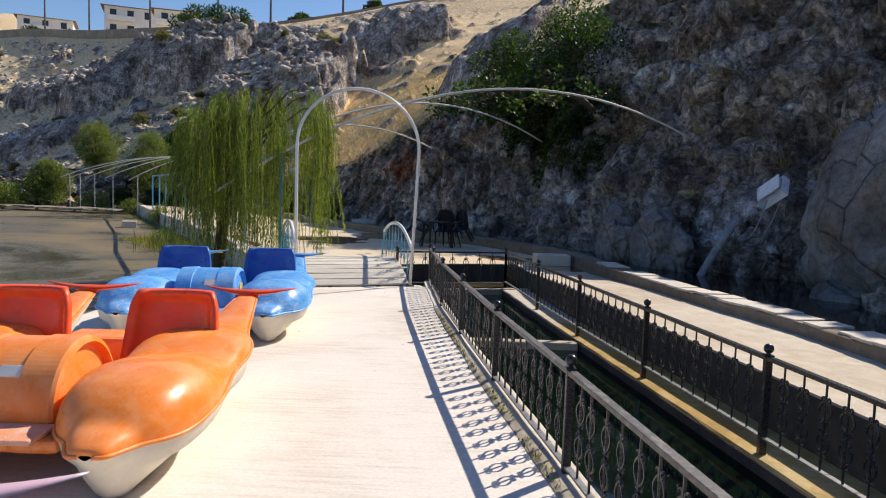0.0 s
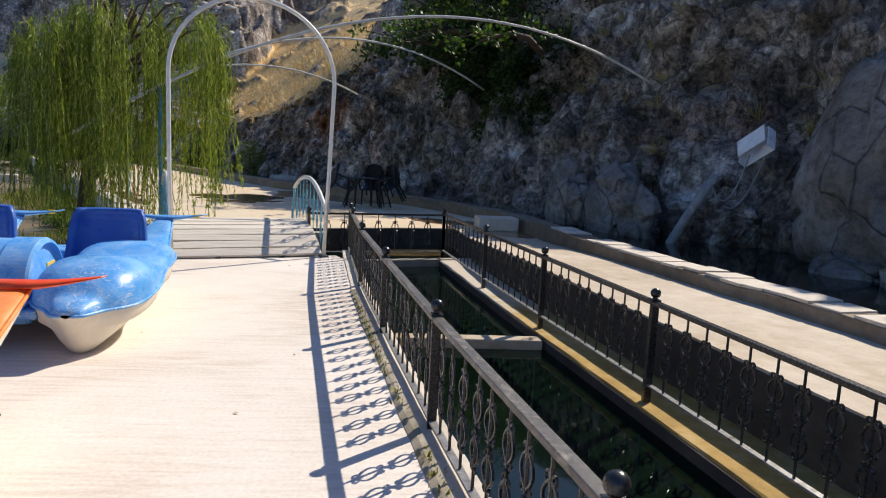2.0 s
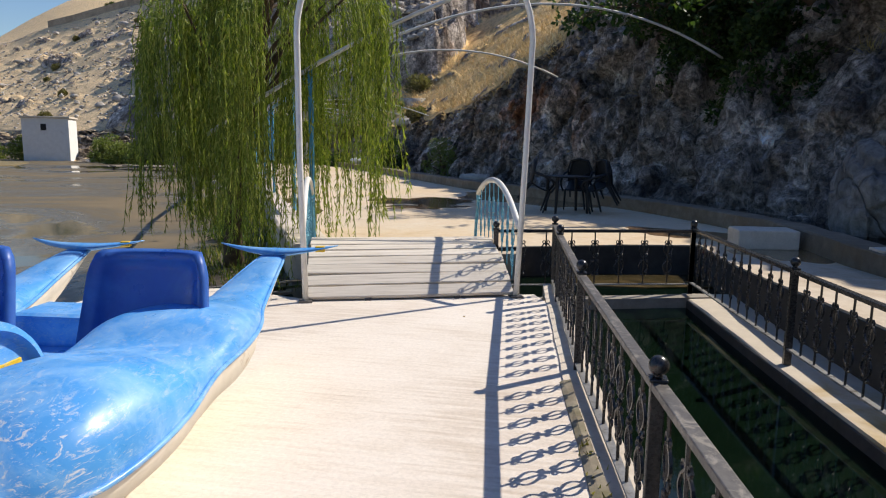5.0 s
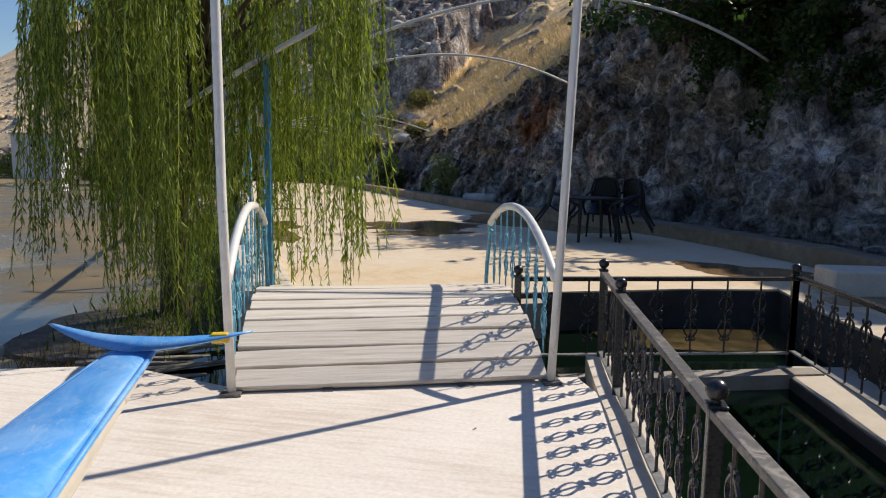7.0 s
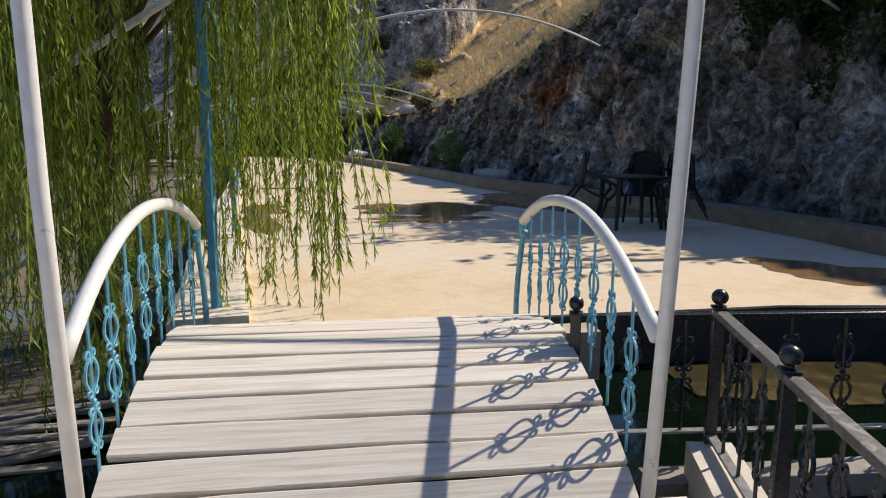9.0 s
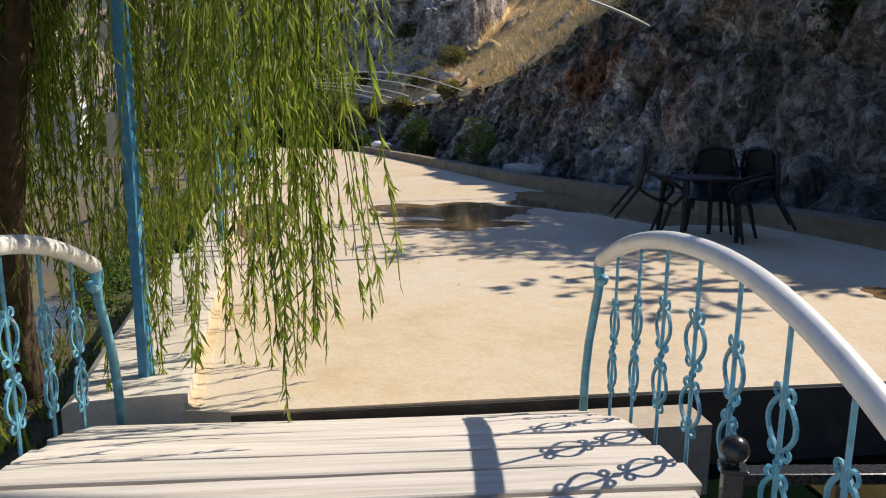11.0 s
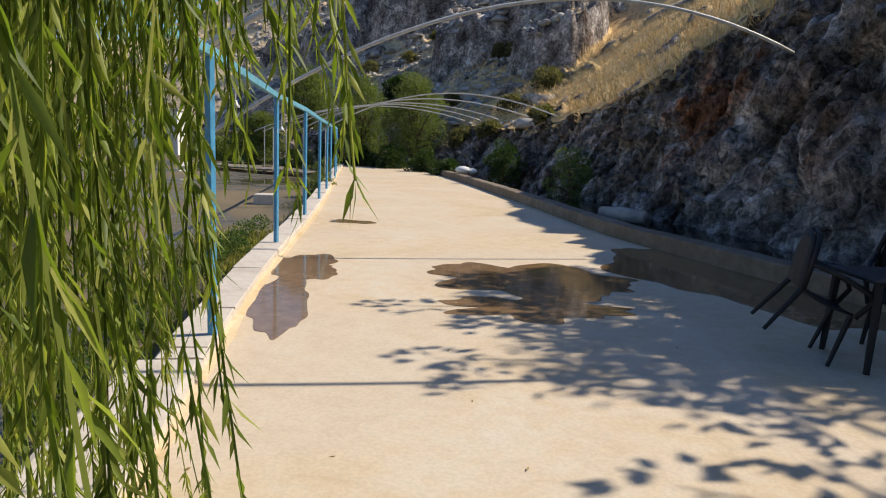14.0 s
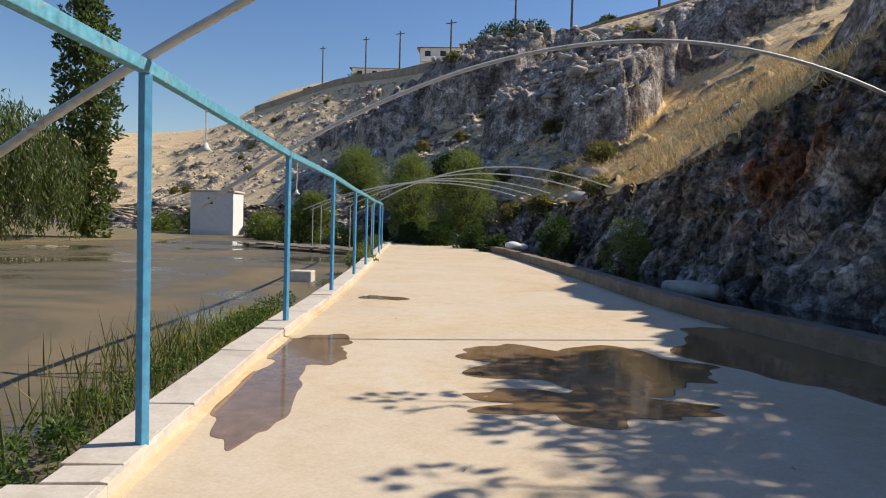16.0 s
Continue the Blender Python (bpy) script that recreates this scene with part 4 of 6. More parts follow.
arch = thing("garden_arch", "tall white painted steel pipe arch at the bridge", "arch", BR)
bm = bmesh.new()
pts = [(0.985, 0, 0.0), (1.035, 0, 1.2), (1.075, 0, 2.36)]
pts += [(0.03 + 1.045 * math.cos(a), 0, 2.36 + 0.985 * math.sin(a)) for a in (math.pi * i / 24 for i in range(1, 24))]
pts += [(-1.015, 0, 2.36), (-1.01, 0, 1.2), (-0.985, 0, 0.0)]
tube(bm, pts, 0.027, 12)
part("pipe", bm, M_WHITE, arch, smooth=True)
for x in (-0.985, 0.985):
    bm = bmesh.new()
    box(bm, (x - 0.06, -0.06, 0.0), (x + 0.06, 0.06, 0.02), bevel=0.004)
    part("foot_plate", bm, M_IRON_TOP, arch)

# ---- blue posts, beam and pipe arcs along the terrace ----
POSTS = [(-3.29, 14.9), (-5.0, 18.25), (-7.2, 22.1), (-8.78, 25.2), (-10.45, 28.35), (-12.0, 31.2), (-13.7, 34.2), (-15.2, 37.0), (-16.7, 39.6)]
BEAM_Z = [2.29, 2.29, 2.25, 2.21, 2.13, 2.11, 2.09, 2.08, 2.08]
# foot of each arc, its free end and the height of its crown
ARCS = [(-3.29, 14.9, 2.34, 5.84, 17.9, 3.17, 3.97, 0.13), (-5.0, 18.25, 2.34, 2.97, 23.05, 3.38, 4.15, 0.13), (-7.2, 22.1, 2.30, -0.68, 26.35, 3.32, 3.8, 0.13),
        (-18.4, 41.45, 2.1, -7.65, 41.3, 2.91, 3.72, 0.05), (-20.7, 43.1, 2.1, -9.4, 43.6, 2.95, 3.6, 0.05), (-22.2, 43.8, 2.1, -11.6, 46.2, 2.9, 3.5, 0.05),
        (-23.5, 44.5, 2.1, -13.3, 48.5, 2.9, 3.5, 0.05), (-24.5, 45.1, 2.1, -14.6, 49.6, 2.9, 3.45, 0.05)]
perg = thing("pergola", "blue steel post row with beam and white pipe arcs", "pergola", pose(0, 0, 0))
for (x, y), zb in zip(POSTS, BEAM_Z):
    bm = bmesh.new()
    box(bm, (x - 0.026, y - 0.026, 0.13), (x + 0.026, y + 0.026, zb - 0.03), bevel=0.004)
    part("post", bm, M_BLUE, perg)
for a, b, za, zb in zip(POSTS, POSTS[1:], BEAM_Z, BEAM_Z[1:]):
    bm = bmesh.new()
    A, B = Vector((*a, za)), Vector((*b, zb))
    d = B - A
    box(bm, (0, -0.03, -0.035), (d.length, 0.03, 0.035), Matrix.Translation(A) @ Matrix.Rotation(math.atan2(d.y, d.x), 4, "Z") @ Matrix.Rotation(-math.atan2(d.z, d.xy.length), 4, "Y"), bevel=0.004)
    part("beam", bm, M_BLUE_LT, perg)
for x, y, z0, ex, ey, ez, zc, back in ARCS:
    bm = bmesh.new()
    pts = []
    for k in range(31):
        t = -back + (1 + back) * k / 30
        # parabola through the foot, a crown and the free end
        z = z0 + (4 * zc - 3 * z0 - ez) * t + (2 * z0 + 2 * ez - 4 * zc) * t * t
        pts.append((x + (ex - x) * t, y + (ey - y) * t, z))
    tube(bm, pts, 0.026, 8)
    part("arc", bm, M_ARC, perg, "slender off-white pipe arc", smooth=True)
    if y > 40:
        bm = bmesh.new()
        tube(bm, [(x, y, -0.6), (x, y, z0)], 0.022, 6)
        part("prop", bm, M_ARC, perg, "thin pale prop standing by the jetty")

# small pendant lamps under the beam
for x, y, drop in ((-5.55, 19.21, 0.30), (-7.42, 22.53, 0.46)):
    lamp = thing("pendant_lamp", "small white pendant lamp hanging from the blue beam", "lamp", pose(x, y, 2.25), "pendant lamps")
    bm = bmesh.new()
    tube(bm, [(0, 0, 0.02), (0.004, 0, -drop * 0.5), (0, 0, -drop + 0.05)], 0.006, 5)
    part("cord", bm, M_WHITE, lamp)
    bm = bmesh.new()
    tube(bm, [(0, 0, -drop + 0.06), (0, 0, -drop + 0.03), (0, 0, -drop)], 0.03, 12, radii=[0.012, 0.022, 0.05])
    part("shade", bm, M_WHITE, lamp, smooth=True)

# ---- dolphin pedal boats ----
def boat_paint(name, col, fade, rough=0.3, worn=0.0):
    m, n, l, b = nodes_of(name, rough)
    v = place(n, l)
    tone = ramp(n, l, noise_tex(n, l, v, 2.2, 4, 0.5), [(0.3, tuple(c * 0.85 for c in col)), (0.7, tuple(min(1, c * 1.12) for c in col))])
    # sun-bleached upward faces and scuffs
    geo = n.new("ShaderNodeNewGeometry")
    chalk = ramp(n, l, noise_tex(n, l, v, 5.0, 8, 0.7, 0.6), [(0.42, 0.0), (0.70, 0.7)])
    tone = mix(n, l, chalk, tone, fade)
    sc = place(n, l, (9, 3, 16), (0.5, 0.3, 0.7))
    scuff = ramp(n, l, noise_tex(n, l, sc, 3.0, 8, 0.8, 1.5), [(0.535, 0.0), (0.60, 0.9)])
    zone = ramp(n, l, noise_tex(n, l, v, 1.7, 3), [(0.42, 0.0), (0.54, 1.0)])
    # the bow is rubbed most
    sep = n.new("ShaderNodeSeparateXYZ")
    l.new(v, sep.inputs[0])
    bow = ramp(n, l, calc(n, l, "ADD", sep.outputs["Y"], calc(n, l, "MULTIPLY", noise_tex(n, l, v, 3.0, 3), 0.5)), [(0.30, 1.0), (0.62, 0.25), (1.0, 0.1)])
    rubbed = calc(n, l, "MULTIPLY", calc(n, l, "MULTIPLY", scuff, bow), worn)
    rubbed = calc(n, l, "MAXIMUM", rubbed, calc(n, l, "MULTIPLY", calc(n, l, "MULTIPLY", scuff, zone), 0.35 * worn))
    tone = mix(n, l, rubbed, tone, (0.70, 0.69, 0.66))
    l.new(tone, b.inputs["Base Color"])
    l.new(ramp(n, l, noise_tex(n, l, v, 7, 5), [(0.3, rough * 0.7), (0.7, min(1, rough * 1.7))]), b.inputs["Roughness"])
    bump(n, l, b, noise_tex(n, l, v, 30, 4), 0.08, 0.003)
    return m


M_ORANGE = boat_paint("orange_fibreglass", (0.97, 0.245, 0.028), (0.95, 0.42, 0.17), worn=0.12)
M_ORANGE_SEAT = boat_paint("red_orange_seat", (0.86, 0.075, 0.012), (0.90, 0.16, 0.04))
M_BOATBLUE = boat_paint("blue_fibreglass", (0.08, 0.33, 0.74), (0.34, 0.57, 0.82), worn=1.0)
M_BLUE_SEAT = boat_paint("deep_blue_seat", (0.025, 0.09, 0.38), (0.06, 0.17, 0.48))
M_PINK = boat_paint("faded_pink_fibreglass", (0.66, 0.42, 0.48), (0.72, 0.62, 0.66))
M_FOOT = boat_paint("faded_orange_board", (0.85, 0.36, 0.18), (0.80, 0.62, 0.50), worn=1.0)
M_YELLOW = plain("yellow_sticker", (0.75, 0.48, 0.03), 0.5, 0, 0.2, 30, (0.6, 0.55, 0.4), 0.3)
M_HULL = plain("cream_hull", (0.74, 0.68, 0.57), 0.45, 0, 0.12, 5, (0.42, 0.30, 0.17), 0.2)

# along the boat: y, half width, seam height, top height, keel height
FORM = [(-0.20, 0.03, 0.325, 0.335, 0.31), (-0.19, 0.085, 0.325, 0.365, 0.29), (-0.11, 0.135, 0.325, 0.405, 0.20), (-0.02, 0.185, 0.325, 0.435, 0.08), (0.06, 0.265, 0.325, 0.51, 0.0), (0.20, 0.345, 0.325, 0.59, 0.0),
        (0.42, 0.39, 0.345, 0.625, 0.0), (0.68, 0.40, 0.375, 0.60, 0.0), (0.95, 0.375, 0.42, 0.545, 0.0), (1.1, 0.375, 0.44, 0.555, 0.0), (1.3, 0.38, 0.455, 0.61, 0.0),
        (1.55, 0.345, 0.455, 0.60, 0.03), (1.8, 0.28, 0.45, 0.545, 0.08), (2.05, 0.19, 0.45, 0.53, 0.16), (2.3, 0.15, 0.515, 0.56, 0.24), (2.55, 0.115, 0.58, 0.615, 0.37), (2.75, 0.085, 0.628, 0.655, 0.50), (2.85, 0.06, 0.648, 0.67, 0.57)]


def float_rows():
    rows = []
    for i in range(len(FORM) - 1):
        for k in range(3):
            rows.append(spaced(FORM, i + k / 3))
    rows.append(np.array(FORM[-1]))
    return rows


def float_top():
    bm, prev, K = bmesh.new(), None, 16
    for y, w, zs, zt, zk in float_rows():
        ring = []
        for k in range(K + 1):
            a = math.pi * k / K
            c, s = math.cos(a), math.sin(a)
            x = w * math.copysign(abs(c) ** 0.75, c)
            ring.append(bm.verts.new((x, y, zs + (zt - zs) * abs(s) ** 0.85)))
        if prev:
            for k in range(K):
                bm.faces.new((prev[k], prev[k + 1], ring[k + 1], ring[k]))
        prev = ring
    return finish(bm, "float_top", True)


def float_hull():
    bm, prev, K = bmesh.new(), None, 14
    for y, w, zs, zt, zk in float_rows():
        ring = []
        h = zs - zk
        for t, z in ((1.0, 0.0), (0.97, 0.10), (0.90, 0.34), (0.66, 0.46), (0.50, 0.68), (0.26, 0.92), (0.06, 1.0)):
            ring.append((w * t, zs - h * z))
        row = [bm.verts.new((x, y, z)) for x, z in ring] + [bm.verts.new((-x, y, z)) for x, z in ring[::-1]]
        if prev:
            for k in range(len(row) - 1):
                bm.faces.new((prev[k], prev[k + 1], row[k + 1], row[k]))
        prev = row
    return finish(bm, "hull", True)


def float_seam():
    bm = bmesh.new()
    for s in (-1, 1):
        tube(bm, [(s * (w + 0.006), y, zs) for y, w, zs, zt, zk in float_rows()], 0.012, 6)
    return finish(bm, "seam", True)


def fluke_mesh():
    bm, prev = bmesh.new(), None
    for i in range(25):
        t = -1 + i / 12
        x = 0.43 * t
        c = 0.085 * (1 - abs(t) ** 1.6) + 0.014
        yc = 2.84 + 0.10 * abs(t) ** 1.5
        z = 0.665 + 0.015 * abs(t) + 0.03 * t * t
        ring = [bm.verts.new(p) for p in ((x, yc - c, z), (x, yc, z + 0.032 * (1.12 - abs(t))), (x, yc + c * 0.8, z), (x, yc, z - 0.03 * (1.12 - abs(t))))]
        if prev:
            for k in range(4):
                bm.faces.new((prev[k], prev[(k + 1) % 4], ring[(k + 1) % 4], ring[k]))
        else:
            bm.faces.new(ring[::-1])
        prev = ring
    bm.faces.new(prev)
    return finish(bm, "tail_fluke", True)


def seat_mesh():
    bm = bmesh.new()
    # dished backrest with rolled rim, and a seat pan
    rows, N = [], 12
    for j in range(11):
        t = j / 10
        z = 0.36 + 0.50 * t
        half = 0.335 - 0.045 * t - (0.03 * max(0, t - 0.85) / 0.15)
        y0 = 1.42 + 0.12 * t
        row = []
        for i in range(N + 1):
            u = -1 + 2 * i / N
            rim = max(abs(u) ** 8, max(0, (t - 0.9) / 0.1))
            row.append((half * u, y0 + 0.07 * (1 - abs(u) ** 3) - 0.05 * rim, z))
        rows.append(row)
    front = [[bm.verts.new(p) for p in r] for r in rows]
    back = [[bm.verts.new((p[0] * 1.04, p[1] + 0.07, p[2] + (0.012 if j == 10 else 0))) for p in r] for j, r in enumerate(rows)]
    for g in (front, back):
        for a, b in zip(g, g[1:]):
            for k in range(N):
                bm.faces.new((a[k], a[k + 1], b[k + 1], b[k]))
    for j in range(10):
        for k in (0, N):
            bm.faces.new((front[j][k], front[j + 1][k], back[j + 1][k], back[j][k]))
    for k in range(N):
        bm.faces.new((front[10][k], front[10][k + 1], back[10][k + 1], back[10][k]))
    box(bm, (-0.30, 0.98, 0.28), (0.30, 1.46, 0.38), bevel=0.03)
    return finish(bm, "seat", True)


def drum_mesh():
    bm, K = bmesh.new(), 40
    stations = [(-1.04, 0.30), (-1.02, 0.335), (-0.86, 0.345), (-0.855, 0.335), (-0.60, 0.335), (-0.595, 0.345), (-0.41, 0.345), (-0.39, 0.335), (-0.38, 0.31), (-0.42, 0.29)]
    prev = None
    for x, r in stations:
        ring = [bm.verts.new((x, 0.62 - r * 1.1 * math.cos(math.pi * k / K), 0.36 + r * 1.06 * math.sin(math.pi * k / K))) for k in range(K + 1)]
        ring += [bm.verts.new((x, 0.62 + r * 1.1, 0.22)), bm.verts.new((x, 0.62 - r * 1.1, 0.16))]
        if prev:
            for k in range(len(ring)):
                k2 = (k + 1) % len(ring)
                bm.faces.new((prev[k], prev[k2], ring[k2], ring[k]))
        else:
            bm.faces.new(ring[::-1])
        prev = ring
    bm.faces.new(prev)
    return finish(bm, "paddle_housing", False)


MESHES = dict(top=float_top, hull=float_hull, seam=float_seam, fluke=fluke_mesh, seat=seat_mesh, drum=drum_mesh)


def pedal_boat(label, body, seat, at):
    b = thing("pedal_boat", label, "pedal boat", at, "pedal boats on the deck")
    for x in (0.0, -1.45):
        f = part("float", MESHES["top"](), body, b, at=pose(x, 0, 0))
        part("hull", MESHES["hull"](), M_HULL, f, "cream-white lower hull")
        part("seam", MESHES["seam"](), body, f)
        fluke = part("tail_fluke", MESHES["fluke"](), seat if body is M_ORANGE else body, f)
        if body is M_BOATBLUE:
            bm = bmesh.new()
            box(bm, (-0.035, -0.022, -0.02), (0.035, 0.022, 0.02), bevel=0.008)
            part("paint_patch", bm, M_YELLOW, fluke, "chipped yellow paint patch", at=pose(0.31, 2.905, 0.688, 0, 0, 14))
    for x in (-0.20, -1.25):
        part("seat", MESHES["seat"](), seat, b, "moulded plastic bucket seat", at=pose(x, 0, 0))
    d = part("paddle_housing", MESHES["drum"](), body, b)
    bm = bmesh.new()
    box(bm, (-0.07, -0.006, -0.035), (0.07, 0.006, 0.035), bevel=0.003)
    part("plate", bm, M_WHITE, d, "small pale plate", at=pose(-0.65, 0.335, 0.585, -40, 0, 0))
    if body is M_BOATBLUE:
        bm = bmesh.new()
        box(bm, (-0.425, 0.70, 0.40), (-0.414, 0.86, 0.52), bevel=0.003)
        part("sticker", bm, M_YELLOW, d, "torn yellow sticker")
    bm = bmesh.new()
    box(bm, (-1.18, 0.06, 0.23), (-0.27, 2.02, 0.30), bevel=0.02)
    part("floor", bm, body, b)
    bm = bmesh.new()
    box(bm, (-1.10, -0.02, 0.30), (-0.36, 0.24, 0.33), bevel=0.008)
    part("foot_board", bm, M_FOOT if body is M_ORANGE else body, b, "faded flat foot board")
    bm = bmesh.new()
    box(bm, (-1.12, 1.66, 0.28), (-0.33, 2.0, 0.48), bevel=0.04)
    part("rear_deck", bm, body, b)
    return b


pedal_boat("orange fibreglass dolphin pedal boat with red seats", M_ORANGE, M_ORANGE_SEAT, pose(-1.66, 4.80, 0.0, 0, 0, 2.2))
pedal_boat("scuffed blue fibreglass dolphin pedal boat with dark blue seats", M_BOATBLUE, M_BLUE_SEAT, pose(-1.84, 8.50, 0.0, 0, 0, 5.8))
pedal_boat("faded pink and white dolphin pedal boat", M_PINK, M_PINK, pose(-1.36, 0.62, 0.0, 0, 0, 3.0))

# ---- weeping willow at the terrace corner ----
def willow():
    rs = np.random.default_rng(11)
    t = thing("willow_tree", "small weeping willow with long hanging green strands", "tree", pose(-4.75, 15.55, -0.4))
    o = Vector((-4.75, 15.55, -0.4))
    bm = bmesh.new()
    trunk = [Vector(p) - o for p in ((-4.75, 15.55, -0.5), (-4.72, 15.5, 0.1), (-4.62, 15.42, 0.8), (-4.45, 15.4, 1.5), (-4.3, 15.4, 2.2), (-4.2, 15.4, 2.6), (-4.1, 15.4, 2.95))]
    tube(bm, trunk, 0.1, 10, radii=[0.17, 0.13, 0.115, 0.10, 0.085, 0.06, 0.03])
    part("trunk", bm, M_TRUNK, t, smooth=True)
    bm = bmesh.new()
    tips = []
    for i in range(26):
        a = i * 2.399 + 0.3
        r = 1.5 * math.sqrt((i + 1) / 26)
        k = trunk[3 + i % 4]
        end = Vector((-3.95 + r * math.cos(a), 14.95 + r * math.sin(a) * 0.9, 3.62 - 0.30 * ((r * math.cos(a) - 0.5) ** 2 + (r * math.sin(a)) ** 2) * 0.8 + rs.uniform(-0.12, 0.12))) - o
        midp = (k + end) / 2 + Vector((0, 0, 0.10))
        tube(bm, [k, k.lerp(midp, 0.5) + Vector((0, 0, 0.1)), midp, midp.lerp(end, 0.6) + Vector((0, 0, 0.12)), end], 0.02, 5, radii=[0.035, 0.03, 0.022, 0.014, 0.006])
        tips.append((midp, end))
    part("limb", bm, M_TRUNK, t, smooth=True)
    pts_all, dir_all, stems = [], [], bmesh.new()
    clumps = []
    for s in range(78):
        a, r = rs.uniform(0, 2 * math.pi), 1.62 * math.sqrt(rs.uniform(0.05, 1.0))
        clumps.append((a, r, rs.uniform(-0.5, 0.95), rs.uniform(-0.30, 0.22)))
    s = 0
    while s < 1300:
        a, r, low, high = clumps[rs.integers(len(clumps))]
        a, r = a + rs.normal() * 0.045, min(1.7, r + rs.normal() * 0.045)
        st = Vector((-3.9 + r * math.cos(a), 14.98 + r * math.sin(a), 3.68 - 0.31 * ((r * math.cos(a) - 0.45) ** 2 + (r * math.sin(a)) ** 2) + high * 0.7 + rs.uniform(-0.3, 0.1))) - o
        s += 1
        fx, fy = st.x + o.x + 3.29, st.y + o.y - 14.9
        if fx * 0.5 - fy * 0.866 > -0.02 and abs(fx * 0.866 + fy * 0.5) < 0.27:
            continue
        inward = st.y + o.y - 14.68 > 0.70 * (-1.68 - st.x - o.x)
        if st.y + o.y - 15.05 > 0.92 * (-1.8 - st.x - o.x) or (inward and rs.uniform() < 0.60):
            continue
        out = Vector((st.x + o.x + 3.9, st.y + o.y - 14.98, 0))
        out = out.normalized() if out.length > 0.05 else Vector((1, 0, 0))
        z_end = rs.choice([rs.uniform(0.25, 0.9), rs.uniform(0.5, 1.6), rs.uniform(1.4, 2.6)], p=[0.42, 0.38, 0.20]) + low + 0.12
        if st.x + o.x > -3.75:
            z_end -= 0.4
        if inward:
            z_end = max(z_end, rs.uniform(1.45, 2.4))
        z_end -= o.z
        drop = max(0.5, st.z - z_end)
        reach = rs.uniform(0.03, 0.2)
        sway = Vector((rs.normal() * 0.05, rs.normal() * 0.05, 0))
        line = []
        for i in range(13):
            q = i / 12
            line.append(st + out * reach * math.sin(min(1, q * 3) * math.pi / 2) + sway * q * q * drop + Vector((0, 0, 0.10 * math.sin(min(1, q * 4) * math.pi) - drop * q ** 1.15)) + Vector((rs.normal(), rs.normal(), 0)) * 0.008)
        tube(stems, line, 0.003, 3, False)
        n = int(drop * 42)
        q = np.sort(rs.uniform(0.06, 1.0, n)) * 12
        L = np.array([tuple(p) for p in line])
        i0 = np.minimum(q.astype(int), 11)
        fr = (q - i0)[:, None]
        pos = L[i0] * (1 - fr) + L[i0 + 1] * fr
        d = L[i0 + 1] - L[i0]
        d /= np.linalg.norm(d, axis=1, keepdims=True)
        sd = rs.normal(size=(n, 3)) * np.array([1, 1, 0.25])
        pts_all.append(pos)
        dir_all.append(d * 0.95 + sd * 0.30)
    tagged(part("twig", stems, M_WILLOW, t), kind="stuff")
    v, f = leaves(np.concatenate(pts_all), np.concatenate(dir_all), 0.088, 0.0115, rs, -0.12)
    part("crown", soup("crown", v, f), M_WILLOW, t, "long narrow willow leaves")
    return t


willow()

